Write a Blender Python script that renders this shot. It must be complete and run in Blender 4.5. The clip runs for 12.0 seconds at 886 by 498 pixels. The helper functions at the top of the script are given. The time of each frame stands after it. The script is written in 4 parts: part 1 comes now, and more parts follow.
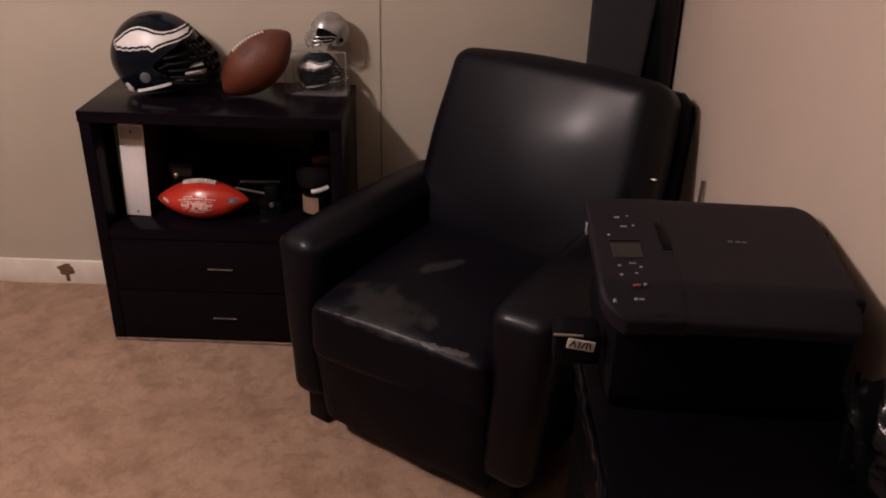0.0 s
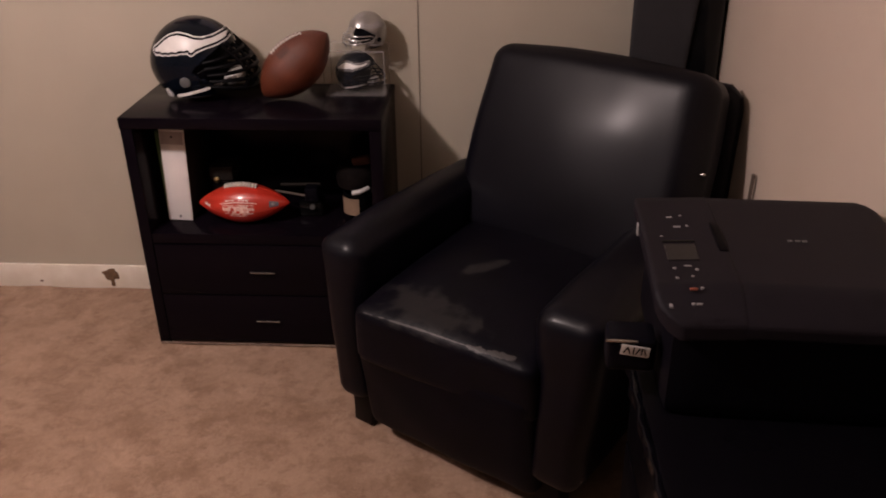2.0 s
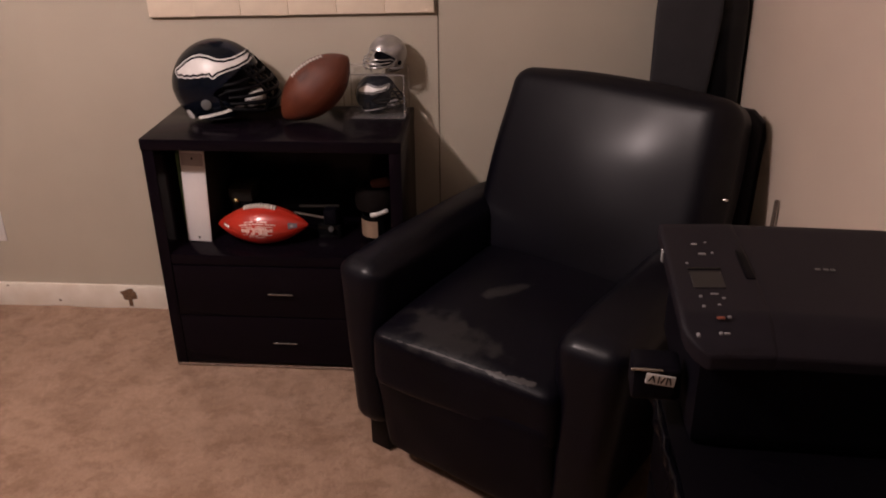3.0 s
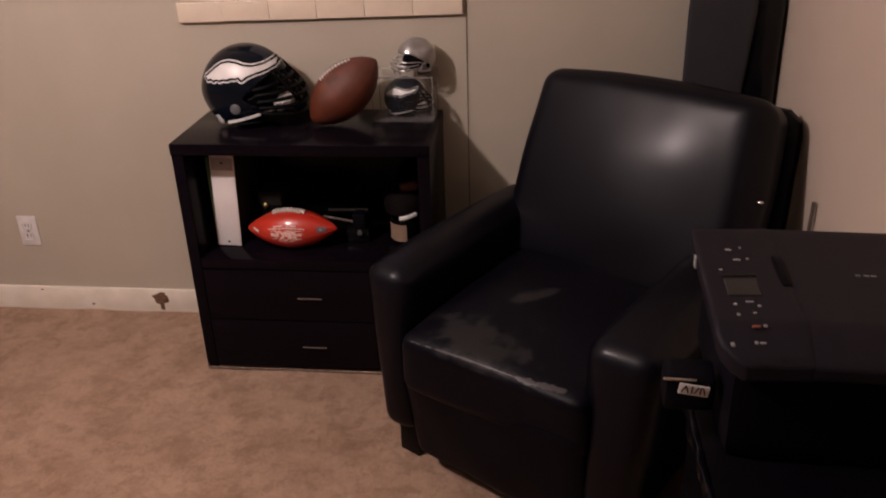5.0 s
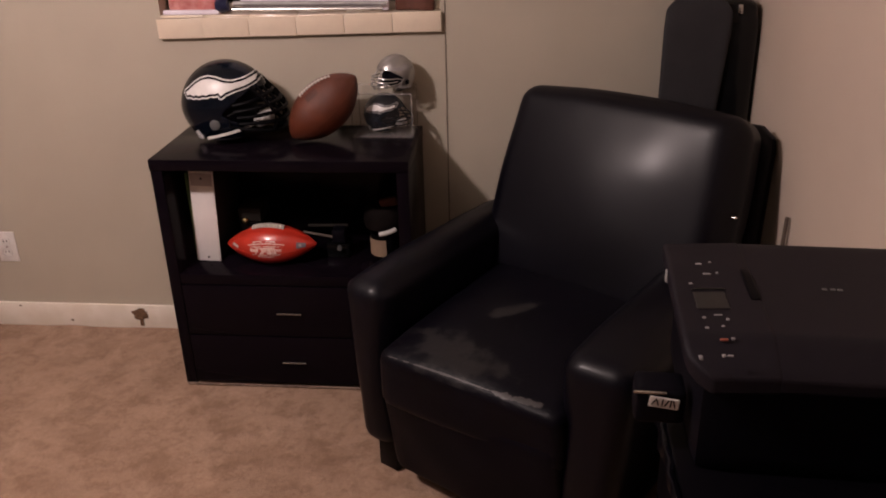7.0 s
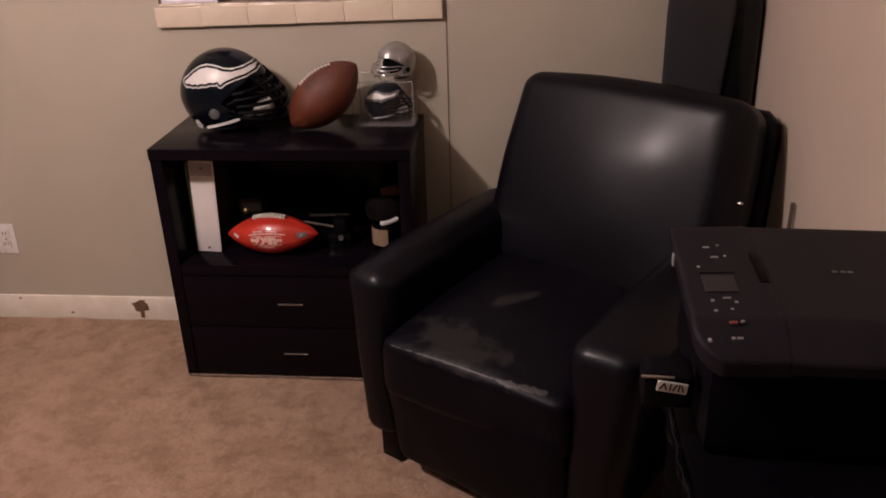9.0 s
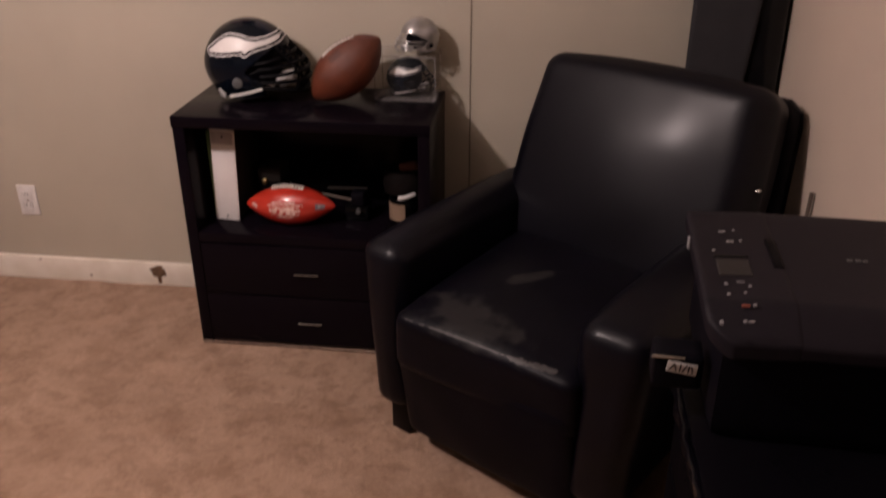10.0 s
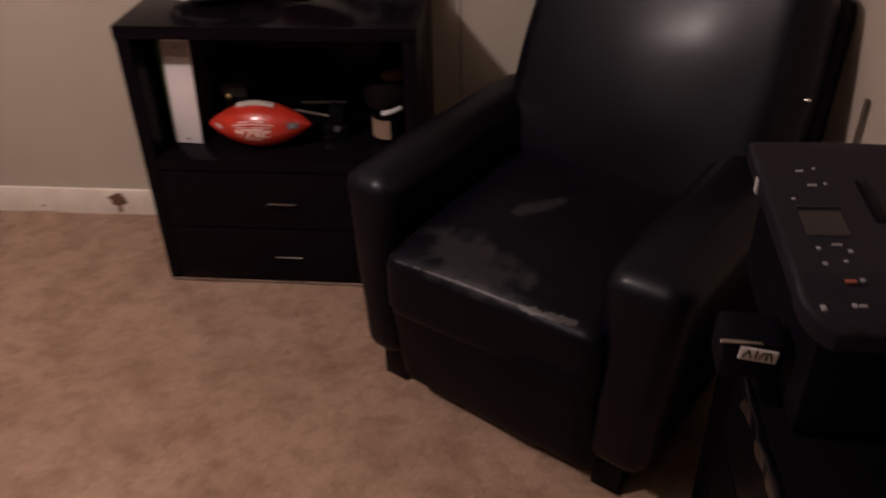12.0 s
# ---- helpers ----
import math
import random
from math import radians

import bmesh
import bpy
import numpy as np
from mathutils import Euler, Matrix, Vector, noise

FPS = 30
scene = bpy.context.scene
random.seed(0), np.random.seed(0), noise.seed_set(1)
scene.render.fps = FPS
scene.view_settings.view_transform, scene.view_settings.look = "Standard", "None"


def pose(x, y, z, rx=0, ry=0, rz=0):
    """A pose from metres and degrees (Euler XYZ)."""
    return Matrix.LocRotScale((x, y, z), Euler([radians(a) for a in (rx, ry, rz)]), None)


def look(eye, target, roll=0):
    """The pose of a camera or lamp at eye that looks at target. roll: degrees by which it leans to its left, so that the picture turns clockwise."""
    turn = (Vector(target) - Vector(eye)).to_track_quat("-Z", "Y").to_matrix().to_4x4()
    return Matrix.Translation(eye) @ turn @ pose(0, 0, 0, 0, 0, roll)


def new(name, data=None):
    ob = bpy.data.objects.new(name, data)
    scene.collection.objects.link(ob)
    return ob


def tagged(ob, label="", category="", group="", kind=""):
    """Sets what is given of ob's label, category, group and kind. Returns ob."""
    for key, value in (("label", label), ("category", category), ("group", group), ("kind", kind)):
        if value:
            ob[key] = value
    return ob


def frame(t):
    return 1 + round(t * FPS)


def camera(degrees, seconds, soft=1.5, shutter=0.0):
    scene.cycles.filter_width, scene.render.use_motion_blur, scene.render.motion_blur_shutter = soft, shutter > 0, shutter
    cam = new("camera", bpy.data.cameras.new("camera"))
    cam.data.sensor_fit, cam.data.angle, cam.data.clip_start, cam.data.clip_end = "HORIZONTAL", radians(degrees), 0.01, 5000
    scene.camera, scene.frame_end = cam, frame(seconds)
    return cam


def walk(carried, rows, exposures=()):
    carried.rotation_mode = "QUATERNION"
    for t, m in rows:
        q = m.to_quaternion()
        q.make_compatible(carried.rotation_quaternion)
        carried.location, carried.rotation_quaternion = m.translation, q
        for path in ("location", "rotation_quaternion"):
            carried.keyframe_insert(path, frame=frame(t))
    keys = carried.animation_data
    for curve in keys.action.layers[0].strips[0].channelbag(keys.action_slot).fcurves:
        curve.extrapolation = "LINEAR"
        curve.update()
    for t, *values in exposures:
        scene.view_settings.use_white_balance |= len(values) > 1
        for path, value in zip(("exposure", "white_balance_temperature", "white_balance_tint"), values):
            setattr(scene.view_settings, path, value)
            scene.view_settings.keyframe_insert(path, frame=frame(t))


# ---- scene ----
cam = camera(55.0, 12.0, soft=1.8, shutter=0.9)
PATH = [
    (0, (1.088, -2.684, 1.529), (1.064, -0.898, 0.63), 1.6),
    (0.5, (1.086, -2.682, 1.525), (1.053, -0.901, 0.614), 1.6),
    (0.8, (1.085, -2.674, 1.523), (1.061, -0.894, 0.610), 1.1),
    (1, (1.091, -2.67, 1.526), (1.071, -0.888, 0.618), 0.7),
    (1.5, (1.082, -2.657, 1.522), (1.017, -0.879, 0.609), -0.5),
    (2, (1.072, -2.648, 1.53), (0.96, -0.872, 0.618), -0.7),
    (2.5, (1.064, -2.647, 1.53), (0.933, -0.859, 0.645), -0.4),
    (3, (1.058, -2.637, 1.532), (0.912, -0.841, 0.664), -0.7),
    (3.2, (1.062, -2.628, 1.530), (0.914, -0.830, 0.667), -0.8),
    (4.8, (1.062, -2.617, 1.534), (0.853, -0.830, 0.658), -1.9),
    (5, (1.063, -2.614, 1.532), (0.843, -0.824, 0.666), -1.9),
    (5.5, (1.061, -2.608, 1.537), (0.823, -0.812, 0.691), -1.8),
    (6, (1.06, -2.601, 1.532), (0.827, -0.803, 0.688), -1.6),
    (6.5, (1.07, -2.607, 1.526), (0.863, -0.804, 0.685), -1.3),
    (7, (1.083, -2.622, 1.534), (0.896, -0.813, 0.701), -1.5),
    (7.5, (1.096, -2.629, 1.531), (0.903, -0.818, 0.705), -1.9),
    (7.7, (1.095, -2.628, 1.527), (0.901, -0.821, 0.691), -1.8),
    (9.3, (1.075, -2.610, 1.512), (0.889, -0.808, 0.664), -1.8),
    (9.5, (1.08, -2.611, 1.518), (0.898, -0.811, 0.665), -1.5),
    (9.8, (1.085, -2.611, 1.516), (0.886, -0.822, 0.645), -1.0),
    (10, (1.075, -2.628, 1.509), (0.854, -0.849, 0.622), -0.1),
    (10.3, (1.083, -2.608, 1.488), (0.832, -0.870, 0.531), -1.1),
    (10.5, (1.098, -2.593, 1.478), (0.834, -0.875, 0.49), -2.6),
    (11, (1.113, -2.54, 1.476), (0.831, -0.841, 0.459), -4.0),
    (11.5, (1.108, -2.451, 1.456), (0.791, -0.782, 0.4), -2.9),
    (11.8, (1.061, -2.385, 1.455), (0.804, -0.728, 0.365), -2.4),
    (12, (1.014, -2.336, 1.453), (0.842, -0.681, 0.344), -1.4),
]
walk(cam, [(t, look(eye, target, roll)) for t, eye, target, roll in PATH], [(0.0, 0.0), (11.2, 0.0), (11.6, -0.06), (12.0, -0.3)])

# ---- light ----
world = bpy.data.worlds.new("night")
world.use_nodes = True
world.node_tree.nodes["Background"].inputs[0].default_value = (0.02, 0.025, 0.04, 1)
world.node_tree.nodes["Background"].inputs[1].default_value = 0.05
scene.world = world
LAMP = (-0.42, -1.75, 2.20)
bulb = new("ceiling_bulb", bpy.data.lights.new("ceiling_bulb", "POINT"))
bulb.data.energy, bulb.data.color, bulb.data.shadow_soft_size = 106, (1.0, 0.80, 0.78), 0.06
bulb.location = LAMP
scene.view_settings.exposure = 0.0


# ---- materials ----
def material(name, base, other=None, rough=0.6, metal=0.0, scale=8.0, fine=0.0, bump=0.0, bump_scale=200.0, coat=0.0, coat_rough=0.1, spec=0.5, rough_var=0.0, stretch=(1, 1, 1), crease=0.0):
    """Two-scale mottled surface: a broad noise mixes base and other, a fine one gives grain and relief."""
    m = bpy.data.materials.new(name)
    m.use_nodes = True
    nt = m.node_tree
    n, l = nt.nodes, nt.links
    b = n["Principled BSDF"]
    b.inputs["Roughness"].default_value = rough
    b.inputs["Metallic"].default_value = metal
    b.inputs["Coat Weight"].default_value = coat
    b.inputs["Coat Roughness"].default_value = coat_rough
    b.inputs["Specular IOR Level"].default_value = spec
    other = other or tuple(c * 0.82 for c in base)
    tc = n.new("ShaderNodeTexCoord")
    mp = n.new("ShaderNodeMapping")
    mp.inputs["Scale"].default_value = stretch
    l.new(tc.outputs["Object"], mp.inputs["Vector"])
    big = n.new("ShaderNodeTexNoise")
    big.inputs["Scale"].default_value, big.inputs["Detail"].default_value = scale, 5
    l.new(mp.outputs["Vector"], big.inputs["Vector"])
    small = n.new("ShaderNodeTexNoise")
    small.inputs["Scale"].default_value, small.inputs["Detail"].default_value = bump_scale, 3
    l.new(mp.outputs["Vector"], small.inputs["Vector"])
    ramp = n.new("ShaderNodeMapRange")
    ramp.inputs["From Min"].default_value, ramp.inputs["From Max"].default_value = 0.35, 0.65
    l.new(big.outputs["Fac"], ramp.inputs["Value"])
    mix = n.new("ShaderNodeMix")
    mix.data_type = "RGBA"
    mix.inputs["A"].default_value, mix.inputs["B"].default_value = (*base, 1), (*other, 1)
    l.new(ramp.outputs["Result"], mix.inputs["Factor"])
    grain = n.new("ShaderNodeMix")
    grain.data_type, grain.blend_type = "RGBA", "MULTIPLY"
    grain.inputs["Factor"].default_value = fine
    l.new(mix.outputs["Result"], grain.inputs["A"])
    l.new(small.outputs["Fac"], grain.inputs["B"])
    l.new(grain.outputs["Result"], b.inputs["Base Color"])
    if rough_var:
        rr = n.new("ShaderNodeMapRange")
        rr.inputs["To Min"].default_value, rr.inputs["To Max"].default_value = max(0.03, rough - rough_var), min(1, rough + rough_var)
        l.new(big.outputs["Fac"], rr.inputs["Value"])
        l.new(rr.outputs["Result"], b.inputs["Roughness"])
    if bump:
        bp = n.new("ShaderNodeBump")
        bp.inputs["Strength"].default_value, bp.inputs["Distance"].default_value = bump, 0.002
        l.new(small.outputs["Fac"], bp.inputs["Height"])
        l.new(bp.outputs["Normal"], b.inputs["Normal"])
        if crease:
            wide = n.new("ShaderNodeTexNoise")
            wide.inputs["Scale"].default_value, wide.inputs["Detail"].default_value, wide.inputs["Distortion"].default_value = 16, 4, 0.6
            l.new(mp.outputs["Vector"], wide.inputs["Vector"])
            b2 = n.new("ShaderNodeBump")
            b2.inputs["Strength"].default_value, b2.inputs["Distance"].default_value = crease, 0.006
            l.new(wide.outputs["Fac"], b2.inputs["Height"])
            l.new(bp.outputs["Normal"], b2.inputs["Normal"])
            l.new(b2.outputs["Normal"], b.inputs["Normal"])
            l.new(b2.outputs["Normal"], b.inputs["Coat Normal"])
    return m


def glass(name, tint=(1, 1, 1), rough=0.02, ior=1.45):
    m = bpy.data.materials.new(name)
    m.use_nodes = True
    b = m.node_tree.nodes["Principled BSDF"]
    b.inputs["Base Color"].default_value = (*tint, 1)
    b.inputs["Transmission Weight"].default_value = 1
    b.inputs["Roughness"].default_value = rough
    b.inputs["IOR"].default_value = ior
    return m


def mask_mix(m, shapes, colour, rough, scale=22, edge=0.06, reach=1.5):
    """Worn patches, or glints put in as colour: ellipses (centre x, y, radii, turn) in object space with a ragged noise
    edge, mixed over the base.
    """
    nt = m.node_tree
    n, l = nt.nodes, nt.links
    b = n["Principled BSDF"]
    tc = n.new("ShaderNodeTexCoord")
    noi = n.new("ShaderNodeTexNoise")
    noi.inputs["Scale"].default_value, noi.inputs["Detail"].default_value = scale, 6
    l.new(tc.outputs["Object"], noi.inputs["Vector"])
    total = None
    for cx, cy, rx, ry, turn in shapes:
        mp = n.new("ShaderNodeMapping")
        mp.vector_type = "TEXTURE"
        mp.inputs["Location"].default_value = (cx, cy, 0)
        mp.inputs["Rotation"].default_value = (0, 0, radians(turn))
        mp.inputs["Scale"].default_value = (rx, ry, 1000)
        l.new(tc.outputs["Object"], mp.inputs["Vector"])
        ln = n.new("ShaderNodeVectorMath")
        ln.operation = "LENGTH"
        l.new(mp.outputs["Vector"], ln.inputs[0])
        inv = n.new("ShaderNodeMath")
        inv.operation = "SUBTRACT"
        inv.inputs[0].default_value = 1.0
        l.new(ln.outputs["Value"], inv.inputs[1])
        if total is None:
            total = inv.outputs[0]
        else:
            mx = n.new("ShaderNodeMath")
            mx.operation = "MAXIMUM"
            l.new(total, mx.inputs[0])
            l.new(inv.outputs[0], mx.inputs[1])
            total = mx.outputs[0]
    add = n.new("ShaderNodeMath")
    add.operation = "MULTIPLY_ADD"
    l.new(noi.outputs["Fac"], add.inputs[0])
    add.inputs[1].default_value = reach
    l.new(total, add.inputs[2])
    sep = n.new("ShaderNodeSeparateXYZ")
    l.new(tc.outputs["Object"], sep.inputs[0])
    low = n.new("ShaderNodeMapRange")
    low.inputs["From Min"].default_value, low.inputs["From Max"].default_value = 0.052, 0.062
    low.inputs["To Min"].default_value, low.inputs["To Max"].default_value = -3.0, 0.0
    l.new(sep.outputs["Z"], low.inputs["Value"])
    top = n.new("ShaderNodeMath")
    top.operation = "ADD"
    l.new(add.outputs[0], top.inputs[0])
    l.new(low.outputs["Result"], top.inputs[1])
    rng = n.new("ShaderNodeMapRange")
    rng.inputs["From Min"].default_value, rng.inputs["From Max"].default_value = reach * 0.5 + 0.3 - edge, reach * 0.5 + 0.3 + edge
    l.new(top.outputs[0], rng.inputs["Value"])
    mix = n.new("ShaderNodeMix")
    mix.data_type = "RGBA"
    mix.inputs["B"].default_value = (*colour, 1)
    old = b.inputs["Base Color"].links[0].from_socket
    l.new(old, mix.inputs["A"])
    l.new(rng.outputs["Result"], mix.inputs["Factor"])
    l.new(mix.outputs["Result"], b.inputs["Base Color"])
    r = n.new("ShaderNodeMapRange")
    r.inputs["To Min"].default_value, r.inputs["To Max"].default_value = b.inputs["Roughness"].default_value, rough
    l.new(rng.outputs["Result"], r.inputs["Value"])
    l.new(r.outputs["Result"], b.inputs["Roughness"])
    return m


PAINT = material("greige_paint", (0.455, 0.41, 0.328), (0.425, 0.38, 0.304), rough=0.55, scale=3, bump=0.25, bump_scale=160)
PAINT_RIGHT = material("rosy_greige_paint", (0.55, 0.455, 0.375), (0.52, 0.43, 0.355), rough=0.55, scale=3, bump=0.25, bump_scale=160)
CEIL = material("ceiling_paint", (0.66, 0.63, 0.585), rough=0.9, scale=3, bump=0.3, bump_scale=90)
TRIM = material("trim_paint", (0.82, 0.77, 0.68), (0.74, 0.68, 0.58), rough=0.42, scale=14, bump=0.1, bump_scale=60)
TILE = material("sill_tile_glaze", (0.73, 0.63, 0.50), (0.68, 0.58, 0.46), rough=0.16, scale=20)


def carpet():
    """Cut pile: trodden light and dark lay in ragged patches, small tufts and fibre grain."""
    m = bpy.data.materials.new("beige_carpet")
    m.use_nodes = True
    n, l = m.node_tree.nodes, m.node_tree.links
    b = n["Principled BSDF"]
    b.inputs["Roughness"].default_value, b.inputs["Specular IOR Level"].default_value = 1.0, 0.05
    b.inputs["Sheen Weight"].default_value, b.inputs["Sheen Roughness"].default_value = 0.15, 0.5
    tc = n.new("ShaderNodeTexCoord")
    last = None
    for scale, detail, rough, warp, lo, hi, dark in ((1.9, 4, 0.55, 0.4, 0.36, 0.62, 0.80), (6.5, 5, 0.62, 0.2, 0.40, 0.54, 0.70), (16, 5, 0.65, 0.1, 0.39, 0.51, 0.70), (34, 4, 0.6, 0.0, 0.34, 0.54, 0.86), (90, 4, 0.6, 0.2, 0.3, 0.65, 0.80), (420, 2, 0.5, 0, 0.3, 0.7, 0.74)):
        t = n.new("ShaderNodeTexNoise")
        t.inputs["Scale"].default_value, t.inputs["Detail"].default_value, t.inputs["Roughness"].default_value, t.inputs["Distortion"].default_value = scale, detail, rough, warp
        l.new(tc.outputs["Object"], t.inputs["Vector"])
        mr = n.new("ShaderNodeMapRange")
        mr.inputs["From Min"].default_value, mr.inputs["From Max"].default_value = lo, hi
        mr.inputs["To Min"].default_value = dark
        l.new(t.outputs["Fac"], mr.inputs["Value"])
        if last is None:
            last = mr.outputs["Result"]
        else:
            mu = n.new("ShaderNodeMath")
            mu.operation = "MULTIPLY"
            l.new(last, mu.inputs[0])
            l.new(mr.outputs["Result"], mu.inputs[1])
            last = mu.outputs[0]
    mix = n.new("ShaderNodeMix")
    mix.data_type = "RGBA"
    mix.inputs["A"].default_value, mix.inputs["B"].default_value = (0.118, 0.060, 0.030, 1), (0.498, 0.337, 0.239, 1)
    l.new(last, mix.inputs["Factor"])
    l.new(mix.outputs["Result"], b.inputs["Base Color"])
    bp = n.new("ShaderNodeBump")
    bp.inputs["Strength"].default_value, bp.inputs["Distance"].default_value = 0.8, 0.006
    l.new(last, bp.inputs["Height"])
    l.new(bp.outputs["Normal"], b.inputs["Normal"])
    return m


CARPET = carpet()
LAMINATE = material("black_brown_laminate", (0.0040, 0.0025, 0.0046), (0.0050, 0.0032, 0.0054), spec=0.075, rough=0.23, scale=5, bump=0.012, bump_scale=60, stretch=(0.3, 4, 4), rough_var=0.05)
LEATHER = material("black_leather", (0.0012, 0.0010, 0.0034), (0.0018, 0.0016, 0.0046), spec=0.15, coat=0.13, coat_rough=0.225, rough=0.47, scale=6, bump=0.05, bump_scale=230, rough_var=0.06, crease=0.014)
WORN = material("worn_glinting_black_leather", (0.0018, 0.0016, 0.0038), (0.0030, 0.0026, 0.0056), spec=0.11, rough=0.42, scale=6, bump=0.35, bump_scale=230, crease=0.06)
# shaded copy of the chair leather: no coat, less gloss, keeps the front dark
SHADED_LEATHER = material("shaded_black_leather", (0.0012, 0.0010, 0.0032), (0.0020, 0.0018, 0.0048), spec=0.10, rough=0.5, scale=6, bump=0.12, bump_scale=230, crease=0.03)
DARKWOOD = material("dark_stained_wood", (0.0038, 0.0026, 0.0030), rough=0.4, scale=12, bump=0.2, spec=0.12)
STICKWOOD = material("grey_brown_wood", (0.10, 0.075, 0.06), rough=0.6, scale=20, bump=0.3)
PLASTIC = material("matte_black_plastic", (0.0092, 0.0075, 0.0108), (0.0106, 0.0088, 0.0122), spec=0.12, rough=0.55, scale=30, bump=0.2, bump_scale=600)
GLOSSBLACK = material("gloss_black_plastic", (0.003, 0.003, 0.0035), (0.005, 0.005, 0.0055), spec=0.22, rough=0.2, scale=20)
DESKBLACK = material("black_desk_lacquer", (0.0022, 0.0019, 0.0030), (0.0030, 0.0026, 0.0038), spec=0.03, rough=0.3, scale=12, rough_var=0.1)
BAGFILM = material("black_plastic_film", (0.0018, 0.0018, 0.0022), (0.003, 0.003, 0.0035), rough=0.20, scale=20, spec=0.35, bump=1.0, bump_scale=90)
FILM = material("thin_black_film", (0.0022, 0.0020, 0.0036), rough=0.18, scale=20, spec=0.16, bump=0.8, bump_scale=50)
CHROME = material("brushed_steel", (0.62, 0.60, 0.57), (0.5, 0.48, 0.46), rough=0.25, metal=1.0, scale=40)
SILVER = material("silver_lacquer", (0.42, 0.41, 0.40), (0.36, 0.35, 0.34), rough=0.30, metal=0.7, scale=10, coat=0.4)
NAVY = material("midnight_lacquer", (0.0024, 0.0042, 0.0085), (0.0030, 0.0052, 0.0105), rough=0.24, scale=6, coat=0.12, spec=0.2)
WHITE = material("white_plastic", (0.72, 0.70, 0.68), (0.62, 0.60, 0.58), rough=0.35, scale=30)
GREYP = material("grey_plastic", (0.34, 0.33, 0.33), (0.27, 0.26, 0.26), rough=0.4, scale=30)
EARGREY = material("ear_hole_rubber", (0.10, 0.10, 0.10), rough=0.5, scale=30)
BLACK = material("black_rubber", (0.0034, 0.0030, 0.0054), rough=0.5, spec=0.07, scale=30)
PIGSKIN = material("brown_pigskin", (0.125, 0.031, 0.014), (0.085, 0.021, 0.010), rough=0.38, scale=14, bump=0.9, bump_scale=420)
REDSKIN = material("red_leather", (0.52, 0.035, 0.018), (0.44, 0.025, 0.014), rough=0.30, scale=10, bump=0.4, bump_scale=380, coat=0.8, coat_rough=0.16)
STAMP = material("stamped_dark_pigskin", (0.078, 0.019, 0.010), rough=0.45, scale=30, bump=0.8, bump_scale=420)
LACE = material("lace_cotton", (0.74, 0.70, 0.64), rough=0.7, scale=60, bump=0.5)
PAPER = material("white_binder_vinyl", (0.80, 0.76, 0.74), (0.75, 0.71, 0.69), rough=0.4, scale=9)
GREYPAPER = material("grey_label_paper", (0.45, 0.40, 0.41), rough=0.6, scale=20)
PALE_BROWN = material("mottled_pale_brown", (0.30, 0.22, 0.17), (0.16, 0.11, 0.085), rough=0.8, scale=50)
GREEN = material("green_card", (0.07, 0.135, 0.04), rough=0.6, scale=20)
TAN = material("tan_card", (0.30, 0.205, 0.14), rough=0.6, scale=30)
DARKRED = material("dark_red_cloth", (0.105, 0.036, 0.023), rough=0.8, scale=30, bump=0.5)
DUSK = material("dark_grey_cloth", (0.022, 0.018, 0.015), spec=0.2, rough=0.8, scale=30, bump=0.5)
BRASS = material("brass", (0.90, 0.74, 0.36), rough=0.28, metal=1.0, scale=30)
GRILLE = material("charcoal_shell", (0.023, 0.022, 0.0245), (0.027, 0.026, 0.029), spec=0.2, rough=0.6, scale=14, bump=0.5, bump_scale=500)
SCREEN = material("lcd_glass", (0.022, 0.020, 0.020), rough=0.3, spec=0.2, scale=20)
BUTTON = material("button_print", (0.22, 0.215, 0.22), rough=0.4, scale=50)
REDBUTTON = material("red_button_print", (0.28, 0.07, 0.04), rough=0.4, scale=50)


def haze(name, amount, tint=(0.80, 0.77, 0.76)):
    """Clear sheet with a film of scratches and dust: mostly see-through, a share of it scatters."""
    m = bpy.data.materials.new(name)
    m.use_nodes = True
    n, l = m.node_tree.nodes, m.node_tree.links
    b = n["Principled BSDF"]
    b.inputs["Base Color"].default_value, b.inputs["Roughness"].default_value = (*tint, 1), 0.12
    see = n.new("ShaderNodeBsdfTransparent")
    mix = n.new("ShaderNodeMixShader")
    noi = n.new("ShaderNodeTexNoise")
    noi.inputs["Scale"].default_value = 35
    mr = n.new("ShaderNodeMapRange")
    mr.inputs["To Min"].default_value, mr.inputs["To Max"].default_value = amount * 0.5, amount * 1.5
    l.new(noi.outputs["Fac"], mr.inputs["Value"])
    l.new(mr.outputs["Result"], mix.inputs[0])
    l.new(see.outputs[0], mix.inputs[1])
    l.new(b.outputs[0], mix.inputs[2])
    l.new(mix.outputs[0], n["Material Output"].inputs[0])
    return m


ACRYLIC = haze("clear_acrylic", 0.009)
ACRYLIC_EDGE = haze("polished_acrylic_edge", 0.15)
PANE = glass("window_glass", (0.9, 0.93, 0.95), 0.0, 1.45)
STAIN = material("chipped_brown_paint", (0.09, 0.048, 0.024), (0.19, 0.11, 0.06), rough=0.9, scale=120, bump=1.0)
GROOVE = material("dark_seam", (0.23, 0.19, 0.15), rough=0.9, scale=20)
CLOTHWHITE = material("white_cloth", (0.78, 0.74, 0.82), (0.72, 0.66, 0.74), rough=0.9, scale=30, bump=0.5)
CLOTHRED = material("faded_red_cloth", (0.45, 0.13, 0.12), (0.6, 0.3, 0.28), rough=0.9, scale=30, bump=0.5)
CAPBROWN = material("brown_grey_felt", (0.0085, 0.0060, 0.0055), (0.006, 0.0042, 0.004), rough=0.8, spec=0.08, scale=30, bump=0.4)
